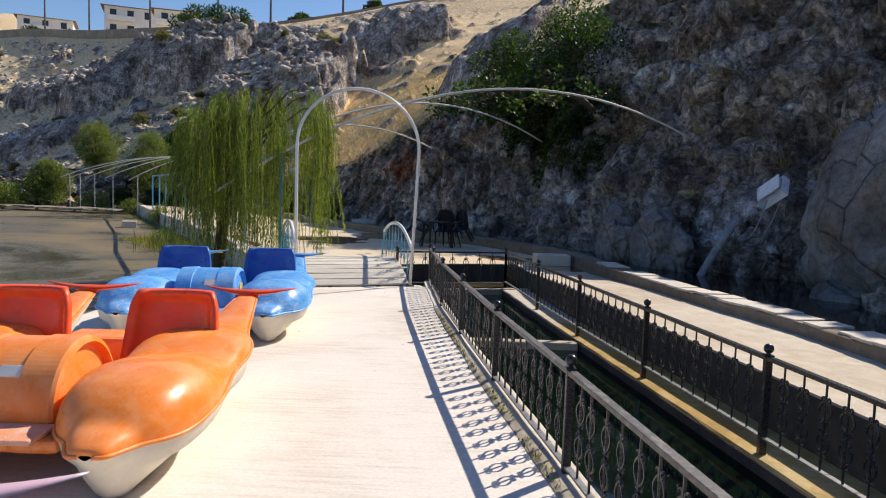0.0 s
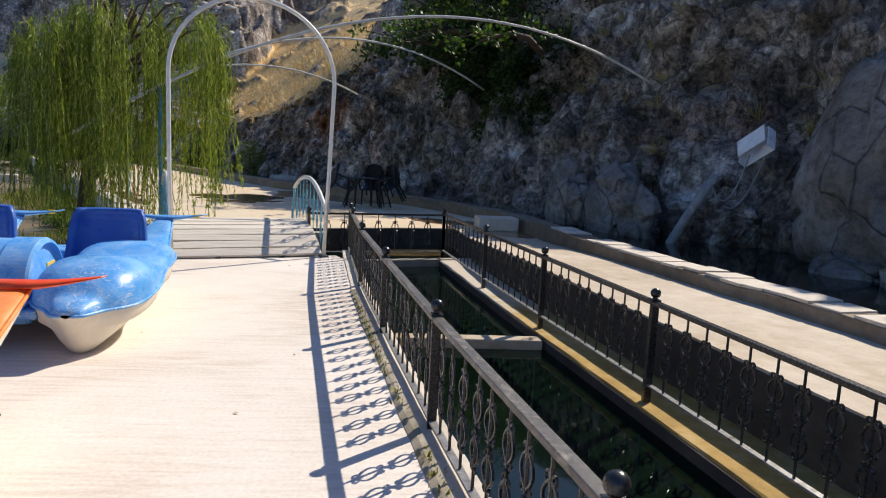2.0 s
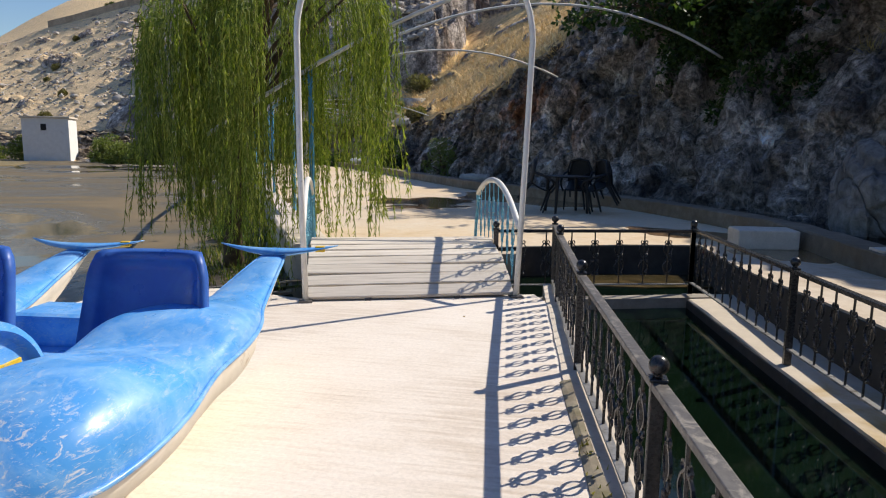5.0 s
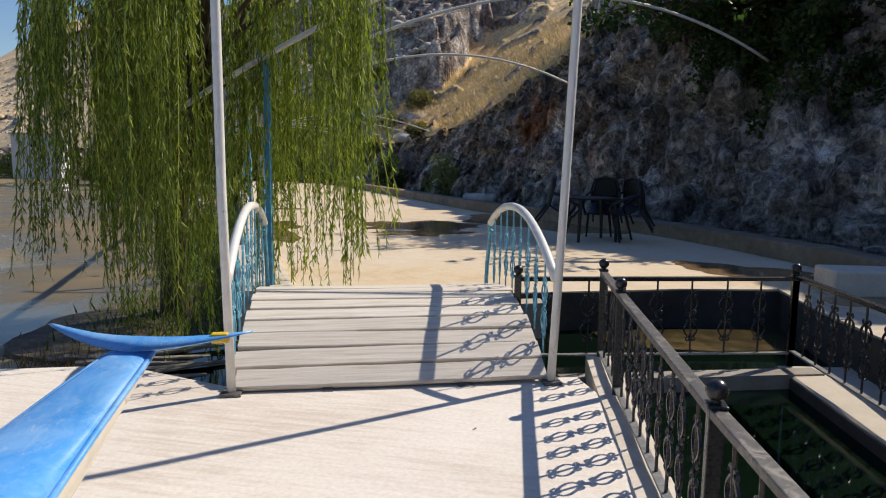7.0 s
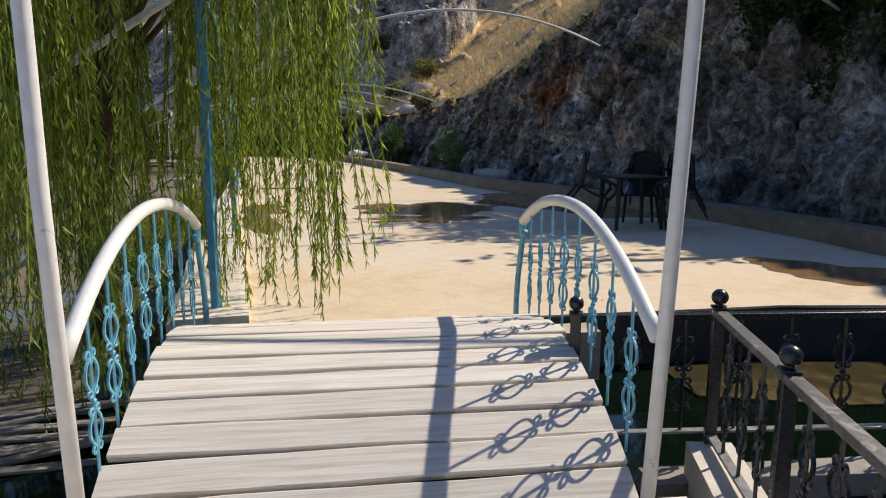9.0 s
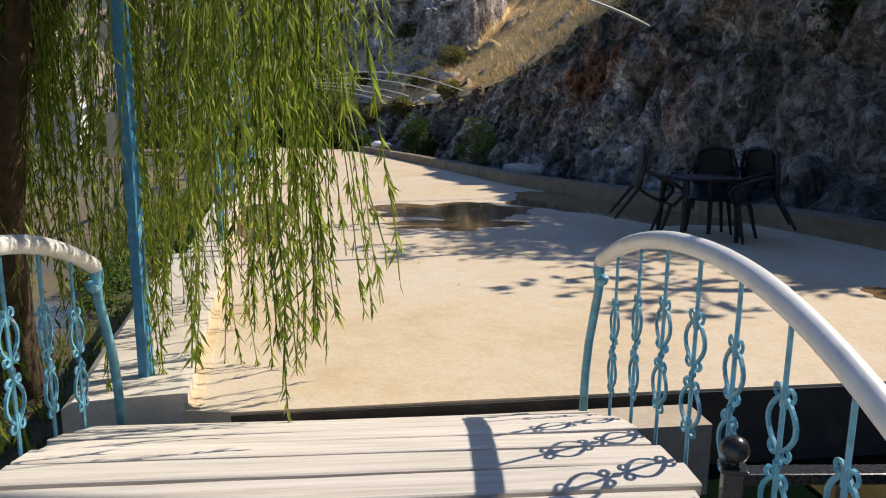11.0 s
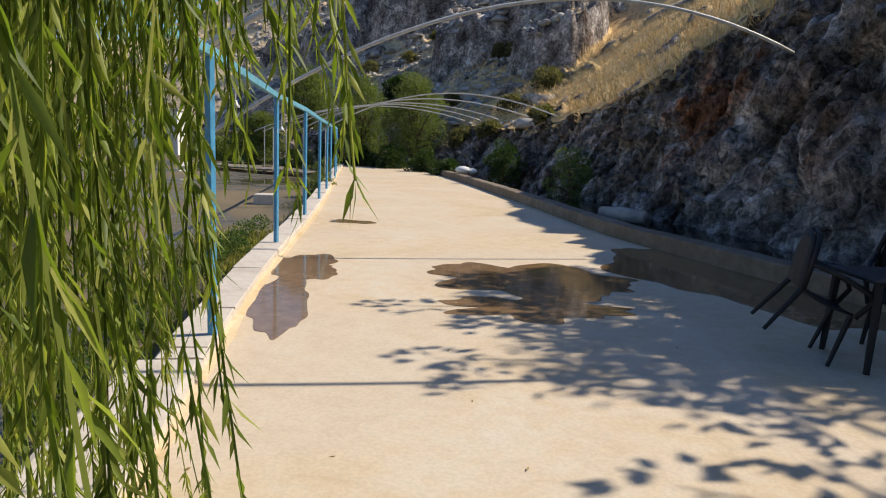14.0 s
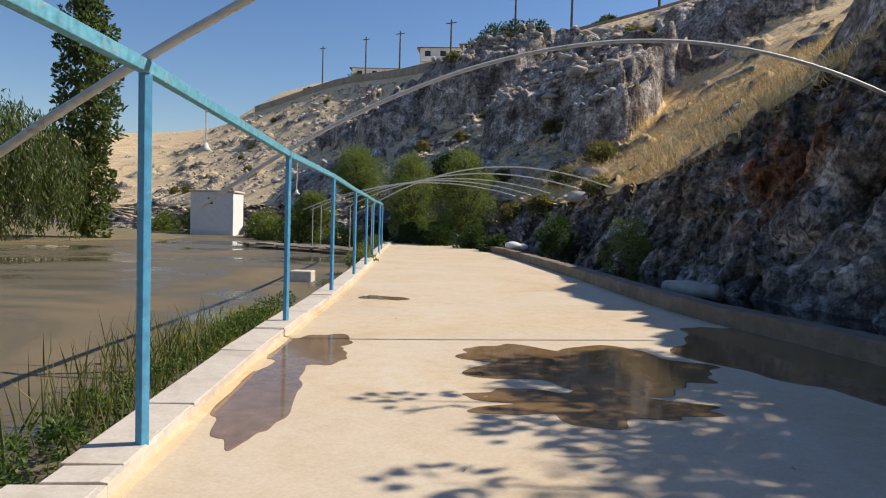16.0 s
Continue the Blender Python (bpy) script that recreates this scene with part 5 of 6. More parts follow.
# ---- table and chairs under the cliff ----
def chair_parts(c):
    bm = bmesh.new()
    n, prev = 8, None
    for i in range(n + 1):            # dished seat
        y = -0.21 + 0.42 * i / n
        row = [bm.verts.new((x, y, 0.43 - 0.02 * math.cos(x * 6) + 0.03 * (i / n - 0.5) ** 2 * 4 - 0.012)) for x in (-0.22, -0.11, 0, 0.11, 0.22)]
        low = [bm.verts.new((v.co.x, v.co.y, v.co.z - 0.018)) for v in row]
        if prev:
            for k in range(4):
                bm.faces.new((prev[0][k], prev[0][k + 1], row[k + 1], row[k]))
                bm.faces.new((prev[1][k], prev[1][k + 1], low[k + 1], low[k]))
            for k in (0, 4):
                bm.faces.new((prev[0][k], row[k], low[k], prev[1][k]))
        else:
            for k in range(4):
                bm.faces.new((row[k], row[k + 1], low[k + 1], low[k]))
        prev = (row, low)
    for k in range(4):
        bm.faces.new((prev[0][k], prev[0][k + 1], prev[1][k + 1], prev[1][k]))
    part("seat", bm, M_PLASTIC_BLACK, c, smooth=True)
    shell, rows = bmesh.new(), []
    for i in range(7):                # curved backrest shell inside the rim
        t = i / 6
        half = 0.235 - 0.07 * t * t
        rows.append([shell.verts.new((half * u, 0.205 + 0.115 * t + 0.03 * (1 - u * u) + dy, 0.42 + 0.43 * t - 0.05 * t * u * u)) for dy in (0, 0.016) for u in (-1, -0.6, -0.2, 0.2, 0.6, 1)])
    for a, b in zip(rows, rows[1:]):
        for k in (0, 1, 2, 3, 4, 6, 7, 8, 9, 10):
            shell.faces.new((a[k], a[k + 1], b[k + 1], b[k]))
        for k in (0, 5):
            shell.faces.new((a[k], b[k], b[k + 6], a[k + 6]))
    for k in range(5):
        shell.faces.new((rows[-1][k], rows[-1][k + 1], rows[-1][k + 7], rows[-1][k + 6]))
    bm = bmesh.new()
    tube(bm, [(-0.24, 0.20, 0.42), (-0.24, 0.27, 0.66), (-0.18, 0.31, 0.83), (0, 0.32, 0.87), (0.18, 0.31, 0.83), (0.24, 0.27, 0.66), (0.24, 0.20, 0.42)], 0.022, 6)
    frame_ = part("backrest", bm, M_PLASTIC_BLACK, c, smooth=True)
    part("shell", shell, M_PLASTIC_BLACK, frame_, smooth=True)
    for s in (-1, 1):
        bm = bmesh.new()
        tube(bm, [(s * 0.25, 0.25, 0.62), (s * 0.28, 0.05, 0.645), (s * 0.28, -0.20, 0.63), (s * 0.27, -0.25, 0.58), (s * 0.25, -0.22, 0.42)], 0.022, 6)
        part("armrest", bm, M_PLASTIC_BLACK, c, smooth=True)
        for y in (-0.2, 0.2):
            bm = bmesh.new()
            tube(bm, [(s * 0.21, y, 0.42), (s * 0.26, y * 1.35, 0.0)], 0.02, 6, radii=[0.026, 0.017])
            part("leg", bm, M_PLASTIC_BLACK, c)


first = thing("plastic_chair", "black plastic garden armchair tipped against a table", "chair", pose(-0.72, 20.55, 0.14, 0, 0, 100), "chairs at the table")
chair_parts(first)


def tipped(x, y, turn, lean):
    """A chair tipped forward on its front feet, against the table."""
    return pose(x, y, 0.14, 0, 0, turn) @ pose(0, -0.27, 0, lean) @ pose(0, 0.27, 0)


for x, y, turn, lean in ((0.52, 20.42, -96, 20), (0.02, 21.22, -14, 26), (0.50, 21.05, -52, 24)):
    tagged(copy_thing(first, tipped(x, y, turn, lean)), "black plastic garden armchair tipped forward against a table")
first.matrix_basis = tipped(-0.98, 20.36, 97, 27)
tb = thing("garden_table", "small square black plastic garden table", "table", pose(-0.24, 20.47, 0.14, 0, 0, 20))
bm = bmesh.new()
box(bm, (-0.36, -0.36, 0.69), (0.36, 0.36, 0.72), bevel=0.012)
part("tabletop", bm, M_PLASTIC_BLACK, tb)
for x in (-0.29, 0.29):
    for y in (-0.29, 0.29):
        bm = bmesh.new()
        tube(bm, [(x, y, 0.70), (x * 1.1, y * 1.1, 0.0)], 0.03, 6, radii=[0.035, 0.024])
        part("leg", bm, M_PLASTIC_BLACK, tb)

# ---- concrete block by the pool's corner ----
bm = bmesh.new()
box(bm, (-0.38, -0.24, 0), (0.38, 0.24, 0.25), bevel=0.02)
tagged(part("concrete_block", bm, M_KERB, at=pose(2.38, 16.4, 0.14, 0, 0, 4)), "pale rectangular concrete block lying on the terrace", "block")

# ---- boxes on the first blue post ----
for z, h, w in ((1.70, 0.12, 0.055), (1.24, 0.20, 0.045)):
    bm = bmesh.new()
    box(bm, (-w / 2, -0.022, 0), (w / 2, 0.022, h), bevel=0.008)
    tagged(part("junction_box", bm, M_HULL, at=pose(-3.352, 14.875, z, 0, 0, 15)), "cream plastic junction box fixed to a blue post", "junction box")

# ---- white spring cabinet, log and cables on the cliff ----
M_PIPE = plain("blue_grey_pipe", (0.25, 0.255, 0.27), 0.7, 0.0, 0.3, 6, (0.62, 0.61, 0.58), 0.35, 0.4)
M_CABINET = plain("dull_white_sheet", (0.74, 0.75, 0.77), 0.5, 0.0, 0.15, 5, (0.20, 0.17, 0.13), 0.3)
cab = thing("equipment_cabinet", "tilted white sheet-metal cabinet open below on the cliff", "cabinet", Matrix(((0.372, 0.859, 0.352, 6.27), (-0.761, 0.065, 0.646, 14.25), (0.532, -0.508, 0.678, 1.66), (0, 0, 0, 1))) @ Matrix.Scale(0.92, 4))
bm = bmesh.new()
box(bm, (-0.29, -0.012, 0.10), (0.29, 0.012, 0.46), bevel=0.006)
part("door", bm, M_CABINET, cab, at=pose(0, -0.26, 0, 8, 0, 0))
bm = bmesh.new()
box(bm, (-0.31, -0.24, 0.45), (0.31, -0.06, 0.48), bevel=0.006)
box(bm, (0.29, -0.235, 0.0), (0.31, -0.06, 0.45), bevel=0.004)
box(bm, (-0.31, -0.235, 0.0), (-0.29, -0.06, 0.45), bevel=0.004)
box(bm, (-0.29, -0.08, 0.0), (0.29, -0.06, 0.45), bevel=0.004)
part("body", bm, M_CABINET, cab)
bm = bmesh.new()
tube(bm, [(-0.25, 0.10, -0.55), (0.0, 0.0, -0.05), (0.30, -0.12, 0.6), (0.60, -0.25, 1.2)], 0.075, 10, radii=[0.07, 0.075, 0.078, 0.08])
log_ = thing("leaning_pipe", "old grey pipe leaning from the water against rock", "pipe", pose(5.05, 14.75, 0.2))
part("barrel", bm, M_PIPE, log_, smooth=True)
for k, (x0, y0, z0, x1, y1, z1, sag) in enumerate(((6.1, 14.4, 1.75, 5.55, 14.45, 1.2, 0.9), (6.3, 14.3, 1.72, 5.75, 14.4, 0.9, 0.6))):
    bm = bmesh.new()
    tube(bm, [(x0 + (x1 - x0) * t, y0 + (y1 - y0) * t - 0.05, z0 + (z1 - z0) * t - sag * 4 * t * (1 - t) * 0.5) for t in (i / 14 for i in range(15))], 0.014, 6)
    tagged(part("cable", bm, M_PIPE), "grey cable hanging down the rock below a cabinet", "cable")
fl_ = thing("floodlight", "round grey floodlight on a thin stake", "lamp", pose(9.0, 12.2, 3.2))
bm = bmesh.new()
tube(bm, [(0, 0, 0), (0.02, 0, 0.85)], 0.015, 6)
part("stake", bm, M_ARC, fl_)
bm = bmesh.new()
tube(bm, [(-0.02, 0.06, 0.95), (-0.03, 0.0, 0.95), (-0.04, -0.04, 0.95)], 0.15, 14, radii=[0.10, 0.15, 0.16])
part("reflector", bm, M_ARC, fl_, smooth=True)

# ---- puddles ----
M_WET = concrete("wet_screed", (0.15, 0.085, 0.035), (0.25, 0.15, 0.07), (0.36, 0.235, 0.12), stain=(0.12, 0.07, 0.025), stain_amt=0.6, rough=0.07)
M_WET.node_tree.nodes["Principled BSDF"].inputs["Specular IOR Level"].default_value = 0.5
for nd in M_WET.node_tree.nodes:
    if nd.bl_idname == "ShaderNodeBump":
        nd.inputs["Strength"].default_value = 0.06


def puddle(label, centre, rx, ry, turn, seed, squash=0.35):
    bm = bmesh.new()
    N, ring = 120, []
    for k in range(N):
        a = 2 * math.pi * k / N
        w = 1 + squash * noise.fractal(Vector((math.cos(a) * 1.5 + seed, math.sin(a) * 1.5, seed)), 1.0, 2.0, 2) * 1.8
        w += 0.05 * noise.noise(Vector((math.cos(a) * 3.0 + seed, math.sin(a) * 3.0, seed * 2)))
        ring.append(bm.verts.new((rx * w * math.cos(a), ry * w * math.sin(a), 0.0)))
    bm.faces.new(ring)
    low = [bm.verts.new((v.co.x * 1.01, v.co.y * 1.01, -0.003)) for v in ring]
    for k in range(N):
        bm.faces.new((ring[k], low[k], low[(k + 1) % N], ring[(k + 1) % N]))
    tagged(part("puddle", bm, M_WET, at=pose(*centre, 0.1435 + 0.0001 * seed, 0, 0, turn)), label, "puddle", "puddles on the terrace")


puddle("shallow brown puddle on the terrace by the kerb", (-5.42, 19.72), 0.27, 1.15, 31, 1.0, 0.25)
puddle("thin wet stain on the terrace concrete", (-6.25, 21.35), 0.55, 0.72, 30, 4.0, 0.3)
puddle("large shallow muddy puddle on the terrace", (-3.6, 22.2), 1.35, 0.95, 8, 7.0, 0.45)
puddle("thin damp patch on the terrace concrete", (-3.25, 20.7), 0.85, 0.48, 24, 8.0, 0.4)
puddle("dark wet patch on the shaded terrace", (-1.15, 23.5), 2.3, 1.25, -50, 9.0, 0.25)
puddle("small wet stain on the terrace concrete", (-8.0, 25.6), 0.5, 0.25, 10, 12.0, 0.3)
puddle("reddish wet patch on the path by the pool", (2.75, 15.9), 0.7, 0.6, 8, 15.0, 0.3)
puddle("wet stain on the shaded terrace", (1.6, 17.6), 0.9, 0.45, -30, 18.0, 0.3)

# ---- transformer hut, jetty, block on the far bank ----
M_PLASTER = plain("white_plaster", (0.78, 0.77, 0.74), 0.8, 0, 0.06, 2.0, (0.5, 0.46, 0.4), 0.05)
hut = thing("transformer_hut", "small white plastered transformer hut with flat roof", "hut", pose(-46.6, 60.2, -0.8, 0, 0, 28) @ Matrix.Scale(0.8, 4))
bm = bmesh.new()
box(bm, (-2.3, -2.0, 0), (2.3, 2.0, 5.2), bevel=0.03)
part("wall", bm, M_PLASTER, hut)
bm = bmesh.new()
box(bm, (-2.45, -2.15, 5.2), (2.45, 2.15, 5.42), bevel=0.03)
part("roof", bm, M_KERB, hut)
bm = bmesh.new()
box(bm, (-0.45, -2.03, 3.9), (0.1, -1.98, 4.6), bevel=0.01)
part("window", bm, M_PLASTIC_BLACK, hut)
M_OLDWOOD = timber("old_jetty_wood", (0.10, 0.08, 0.06), (0.20, 0.17, 0.13), (0.32, 0.28, 0.22), (3, 3, 3))
rj = random.Random(3)
jet = thing("jetty", "low jetty of old grey boards on the pond", "jetty", pose(-24.5, 44.5, -0.3, 0, 0, -12))
for i in range(14):
    bm = bmesh.new()
    box(bm, (-0.28, -1.0 + rj.uniform(-0.2, 0.2), 0.14), (0.28, 1.0 + rj.uniform(-0.2, 0.2), 0.22), bevel=0.01)
    part("board", bm, M_OLDWOOD, jet, at=pose(-4.2 + i * 0.62, 0, rj.uniform(0, 0.06), rj.uniform(-2, 2), rj.uniform(-2, 2), rj.uniform(-8, 8)))
for x in (-4, -1.4, 1.4, 4):
    bm = bmesh.new()
    tube(bm, [(x, -0.8, -0.6), (x, -0.8, 0.14)], 0.09, 7)
    part("pile", bm, M_OLDWOOD, jet)
bm = bmesh.new()
box(bm, (-0.30, -0.28, -0.3), (0.30, 0.28, 0.28), bevel=0.03)
tagged(part("mooring_block", bm, M_KERB, at=pose(-13.9, 30.9, -0.3, 0, 0, 25)), "pale concrete mooring block at the pond's edge", "block")

# ---- white sack and old tyre hoops at the terrace's far end ----
bm = bmesh.new()
ball(bm, (0, 0, 0.16), 0.34, 12, 0.5)
ball(bm, (0.4, 0.1, 0.12), 0.24, 10, 0.5)
tagged(part("sack", bm, M_PLASTER, at=pose(-11.75, 41.9, 0.39, 0, 0, 20), smooth=True), "crumpled white sack lying on the low wall", "sack")

# ---- bits on the deck ----
bm = bmesh.new()
tube(bm, [(-0.42, 0.10, 0.008), (-0.25, 0.16, 0.008), (-0.05, 0.17, 0.01), (0.06, 0.10, 0.008), (0.02, 0.02, 0.008), (-0.12, 0.03, 0.008)], 0.006, 5)
tagged(part("wire", bm, M_IRON, at=pose(-1.85, 7.35, 0.0, 0, 0, -10)), "bent piece of thin dark wire on concrete", "wire")
M_LITTER = leaf_material("fallen_leaves", (0.30, 0.20, 0.09), (0.40, 0.29, 0.14), (0.46, 0.36, 0.18))
rl = np.random.default_rng(21)
P_, D_ = [], []
for k in range(10):
    P_.append((rl.uniform(-3.2, 0.4), rl.uniform(2.5, 12.6), 0.006))
    D_.append((rl.normal(), rl.normal(), 0.02))
for k in range(14):
    q = rl.uniform(0, 1) ** 2
    P_.append((-3.6 + 3.6 * rl.uniform(0, 1) - q * 4, 15.4 + rl.uniform(0, 3.0) + q * 6, 0.146))
    D_.append((rl.normal(), rl.normal(), 0.02))
v, f = leaves(np.array(P_), np.array(D_), 0.045, 0.014, rl)
tagged(part("leaf_litter", soup("leaf_litter", v, f), M_LITTER), "scattered small dry leaves on the concrete", "litter", kind="stuff")

# ---- old boards on the bank beside the bridge ----
ro = random.Random(31)
boards = thing("board_pile", "rotten brown boards dumped on the bank by the bridge", "boards", pose(-3.75, 13.75, -0.26, 0, 0, 38))
for k in range(9):
    bm = bmesh.new()
    L_ = ro.uniform(0.45, 0.8)
    box(bm, (-L_, -0.035, 0.0), (L_, 0.035, 0.018), bevel=0.003)
    part("board", bm, M_OLDWOOD, boards, at=pose(ro.uniform(-0.15, 0.15), -0.4 + k * 0.09, 0.02 + 0.006 * (k % 3), ro.uniform(-4, 4), ro.uniform(-3, 6), ro.uniform(-9, 9)))

# ---- trees, bushes, weeds ----
def leafy(rs, clumps, per, size, length, width, up=0.2):
    """Leaves in clumps (centre, radius): points and directions."""
    P, D = [], []
    for c, r in clumps:
        q = rs.normal(size=(per, 3))
        q /= np.linalg.norm(q, axis=1, keepdims=True)
        rad = r * rs.uniform(0.35, 1.0, (per, 1)) ** 0.6
        P.append(np.array(c) + q * rad * np.array([1, 1, 0.8]))
        D.append(q * 0.8 + rs.normal(size=(per, 3)) * 0.6 + np.array([0, 0, up]))
    return leaves(np.concatenate(P), np.concatenate(D), length, width, rs)


def bushy(name, label, cat, at, size, n, per, leaf, mat, seed, trunk_h=0.0, tall=1.0, group=""):
    """A shrub or tree: a forked stem and a crown of many small leaves."""
    rs = np.random.default_rng(seed)
    t = thing(name, label, cat, pose(*at), group)
    bm = bmesh.new()
    clumps = []
    for i in range(n):
        a, h = i * 2.399 + rs.uniform(0, 0.6), (i + 0.5) / n
        prof = math.sin(math.pi * min(1, 0.15 + h * 0.85)) ** 0.6
        r = size * prof * rs.uniform(0.35, 0.95)
        c = (r * math.cos(a), r * math.sin(a), trunk_h + size * tall * 1.7 * h + rs.uniform(-0.1, 0.1) * size)
        clumps.append((c, size * rs.uniform(0.26, 0.46)))
        if i % 2 == 0:
            fork = Vector((0, 0, max(0.05, c[2] * 0.35)))
            tube(bm, [Vector((0, 0, 0)), fork, fork.lerp(Vector(c), 0.6) + Vector((0, 0, 0.05 * size)), Vector(c)], 0.05, 5, radii=[0.05 * size, 0.045 * size, 0.025 * size, 0.008 * size])
    part("trunk", bm, M_TRUNK, t, smooth=True)
    v, f = leafy(rs, clumps, per, size, *leaf)
    part("crown", soup("crown", v, f), mat, t)
    return t


# fig tree growing out of the cliff
bushy("fig_tree", "dark green fig tree growing out of the cliff", "tree", (4.4, 25.7, 2.9), 2.6, 70, 190, (0.14, 0.085), M_FIG, 3, 0.3, 1.05)
bushy("fig_tree", "hanging fig branches over the dark rock", "tree", (2.1, 26.5, 4.5), 1.4, 24, 200, (0.14, 0.085), M_FIG, 8, 0.0, 1.1)


for x, y, z, r, n, seed in ((3.9, 23.5, 1.9, 1.15, 30, 61), (3.0, 24.7, 3.0, 1.2, 28, 62), (4.7, 23.8, 2.4, 1.0, 24, 63)):
    bushy("fig_tree", "dark fig foliage hanging down the recessed rock", "tree", (x, y, z), r, n, 190, (0.14, 0.085), M_FIG, seed, 0.0, 1.25)


def bough(label, root, tip, size, n, per, seed):
    """A limb reaching out of the cliff, with leaves in loose bunches."""
    rs = np.random.default_rng(seed)
    t = thing("fig_tree", label, "tree", pose(*root))
    R, E = Vector((0, 0, 0)), Vector(tip) - Vector(root)
    bm = bmesh.new()
    elbow = E * 0.5 + Vector((0, 0, 0.35))
    tube(bm, [R, elbow * 0.5 + Vector((0, 0, 0.15)), elbow, E], 0.06, 7, radii=[0.11, 0.09, 0.07, 0.03])
    clumps = []
    for i in range(n):
        a, r = i * 2.399, size * math.sqrt((i + 0.5) / n)
        c = E + Vector((r * math.cos(a), r * math.sin(a), rs.uniform(-0.35, 0.35) * size - 0.12 * r * r))
        clumps.append((tuple(c), rs.uniform(0.16, 0.34)))
        start = elbow.lerp(E, rs.uniform(0.2, 1.0))
        tube(bm, [start, start.lerp(c, 0.5) + Vector((0, 0, 0.08)), c], 0.02, 5, radii=[0.028, 0.018, 0.006])
    part("trunk", bm, M_TRUNK, t, smooth=True)
    v, f = leafy(rs, clumps, per, size, 0.17, 0.12)
    part("crown", soup("crown", v, f), M_FIG, t)


bough("dark fig bough drooping low over the rock", (5.6, 23.4, 4.6), (4.3, 22.6, 4.7), 1.2, 16, 26, 12)
bough("fig bough reaching out over the terrace", (3.9, 24.0, 4.6), (1.4, 22.8, 4.8), 1.3, 13, 22, 13)
bough("fig bough spreading over the shaded terrace", (4.8, 23.4, 5.0), (2.9, 23.6, 5.2), 1.3, 18, 26, 14)
bough("fig bough casting broken shade on the terrace", (3.4, 25.4, 4.3), (0.45, 24.1, 4.7), 1.25, 15, 24, 16)
bough("thin fig bough with few leaves over the terrace", (4.2, 21.4, 4.2), (2.4, 20.7, 4.3), 0.9, 6, 18, 15)
# trees at the terrace's far end
for k, (x, y, s, z, th, tall) in enumerate(((-26.4, 52.2, 1.75, 1.9, 0.8, 1.0), (-21.9, 51.2, 1.9, 0.2, 0.5, 1.35), (-18.0, 50.4, 1.8, 0.3, 0.6, 1.40), (-30.4, 52.8, 1.5, 0.2, 0.2, 1.0))):
    bushy("shrub", "rounded olive-green tree at the end of the terrace", "shrub", (x, y, z), s, 40, 420, (0.15, 0.05), M_SHRUB, 20 + k, th, tall, "shrubs behind the terrace")
for k, (x, y, s) in enumerate(((-15.6, 46.6, 0.95), (-18.4, 48.3, 1.1), (-20.6, 49.0, 1.0), (-13.4, 44.4, 0.8), (-23.4, 50.0, 1.0))):
    bushy("shrub", "dark undergrowth below the trees", "shrub", (x, y, max(-0.3, hill_z(x, y) - 0.2)), s, 20, 260, (0.15, 0.05), M_FIG, 30 + k, 0.0, 0.8, "shrubs behind the terrace")
bushy("shrub", "dark green fig bush on the rocky bluff", "shrub", (-22.6, 57.6, hill_z(-22.6, 57.6) - 0.2), 1.5, 26, 240, (0.20, 0.11), M_FIG, 36, 0.0, 1.0, "shrubs behind the terrace")
bushy("shrub", "pale green bush at the foot of the cliff", "shrub", (-5.6, 34.8, hill_z(-5.6, 34.8) + 0.1), 0.85, 16, 200, (0.09, 0.04), M_SHRUB, 40, 0.0, 1.0, "shrubs behind the terrace")
bushy("shrub", "dark bush between rock and kerb", "shrub", (-9.4, 40.2, 0.2), 0.85, 18, 220, (0.11, 0.05), M_FIG, 41, 0.0, 1.0, "shrubs behind the terrace")
bushy("shrub", "grey-leaved bush beside the pond kerb", "shrub", (-13.9, 33.9, -0.3), 0.6, 14, 160, (0.10, 0.03), M_SHRUB, 42, 0.0, 0.8, "shrubs by the pond")
bushy("shrub", "grey-leaved bush beside the pond kerb", "shrub", (-20.3, 44.6, -0.3), 0.8, 14, 160, (0.12, 0.04), M_SHRUB, 43, 0.0, 0.6, "shrubs by the pond")
bushy("shrub", "grey-leaved bush beside the pond kerb", "shrub", (-25.0, 48.9, -0.3), 1.2, 16, 200, (0.14, 0.05), M_SHRUB, 44, 0.0, 0.5, "shrubs by the pond")
# shrubs by the hut
for k, (x, y, s) in enumerate(((-38.5, 57.0, 1.8), (-35.0, 54.4, 1.4), (-49.5, 60.6, 1.8), (-54, 61, 1.5), (-31, 52.3, 1.9))):
    bushy("shrub", "low olive-green shrub on the far bank", "shrub", (x, y, max(-0.4, hill_z(x, y) - 0.2)), s, 18, 180, (0.24, 0.1), M_SHRUB, 60 + k, 0.0, 0.6, "shrubs on the far bank")


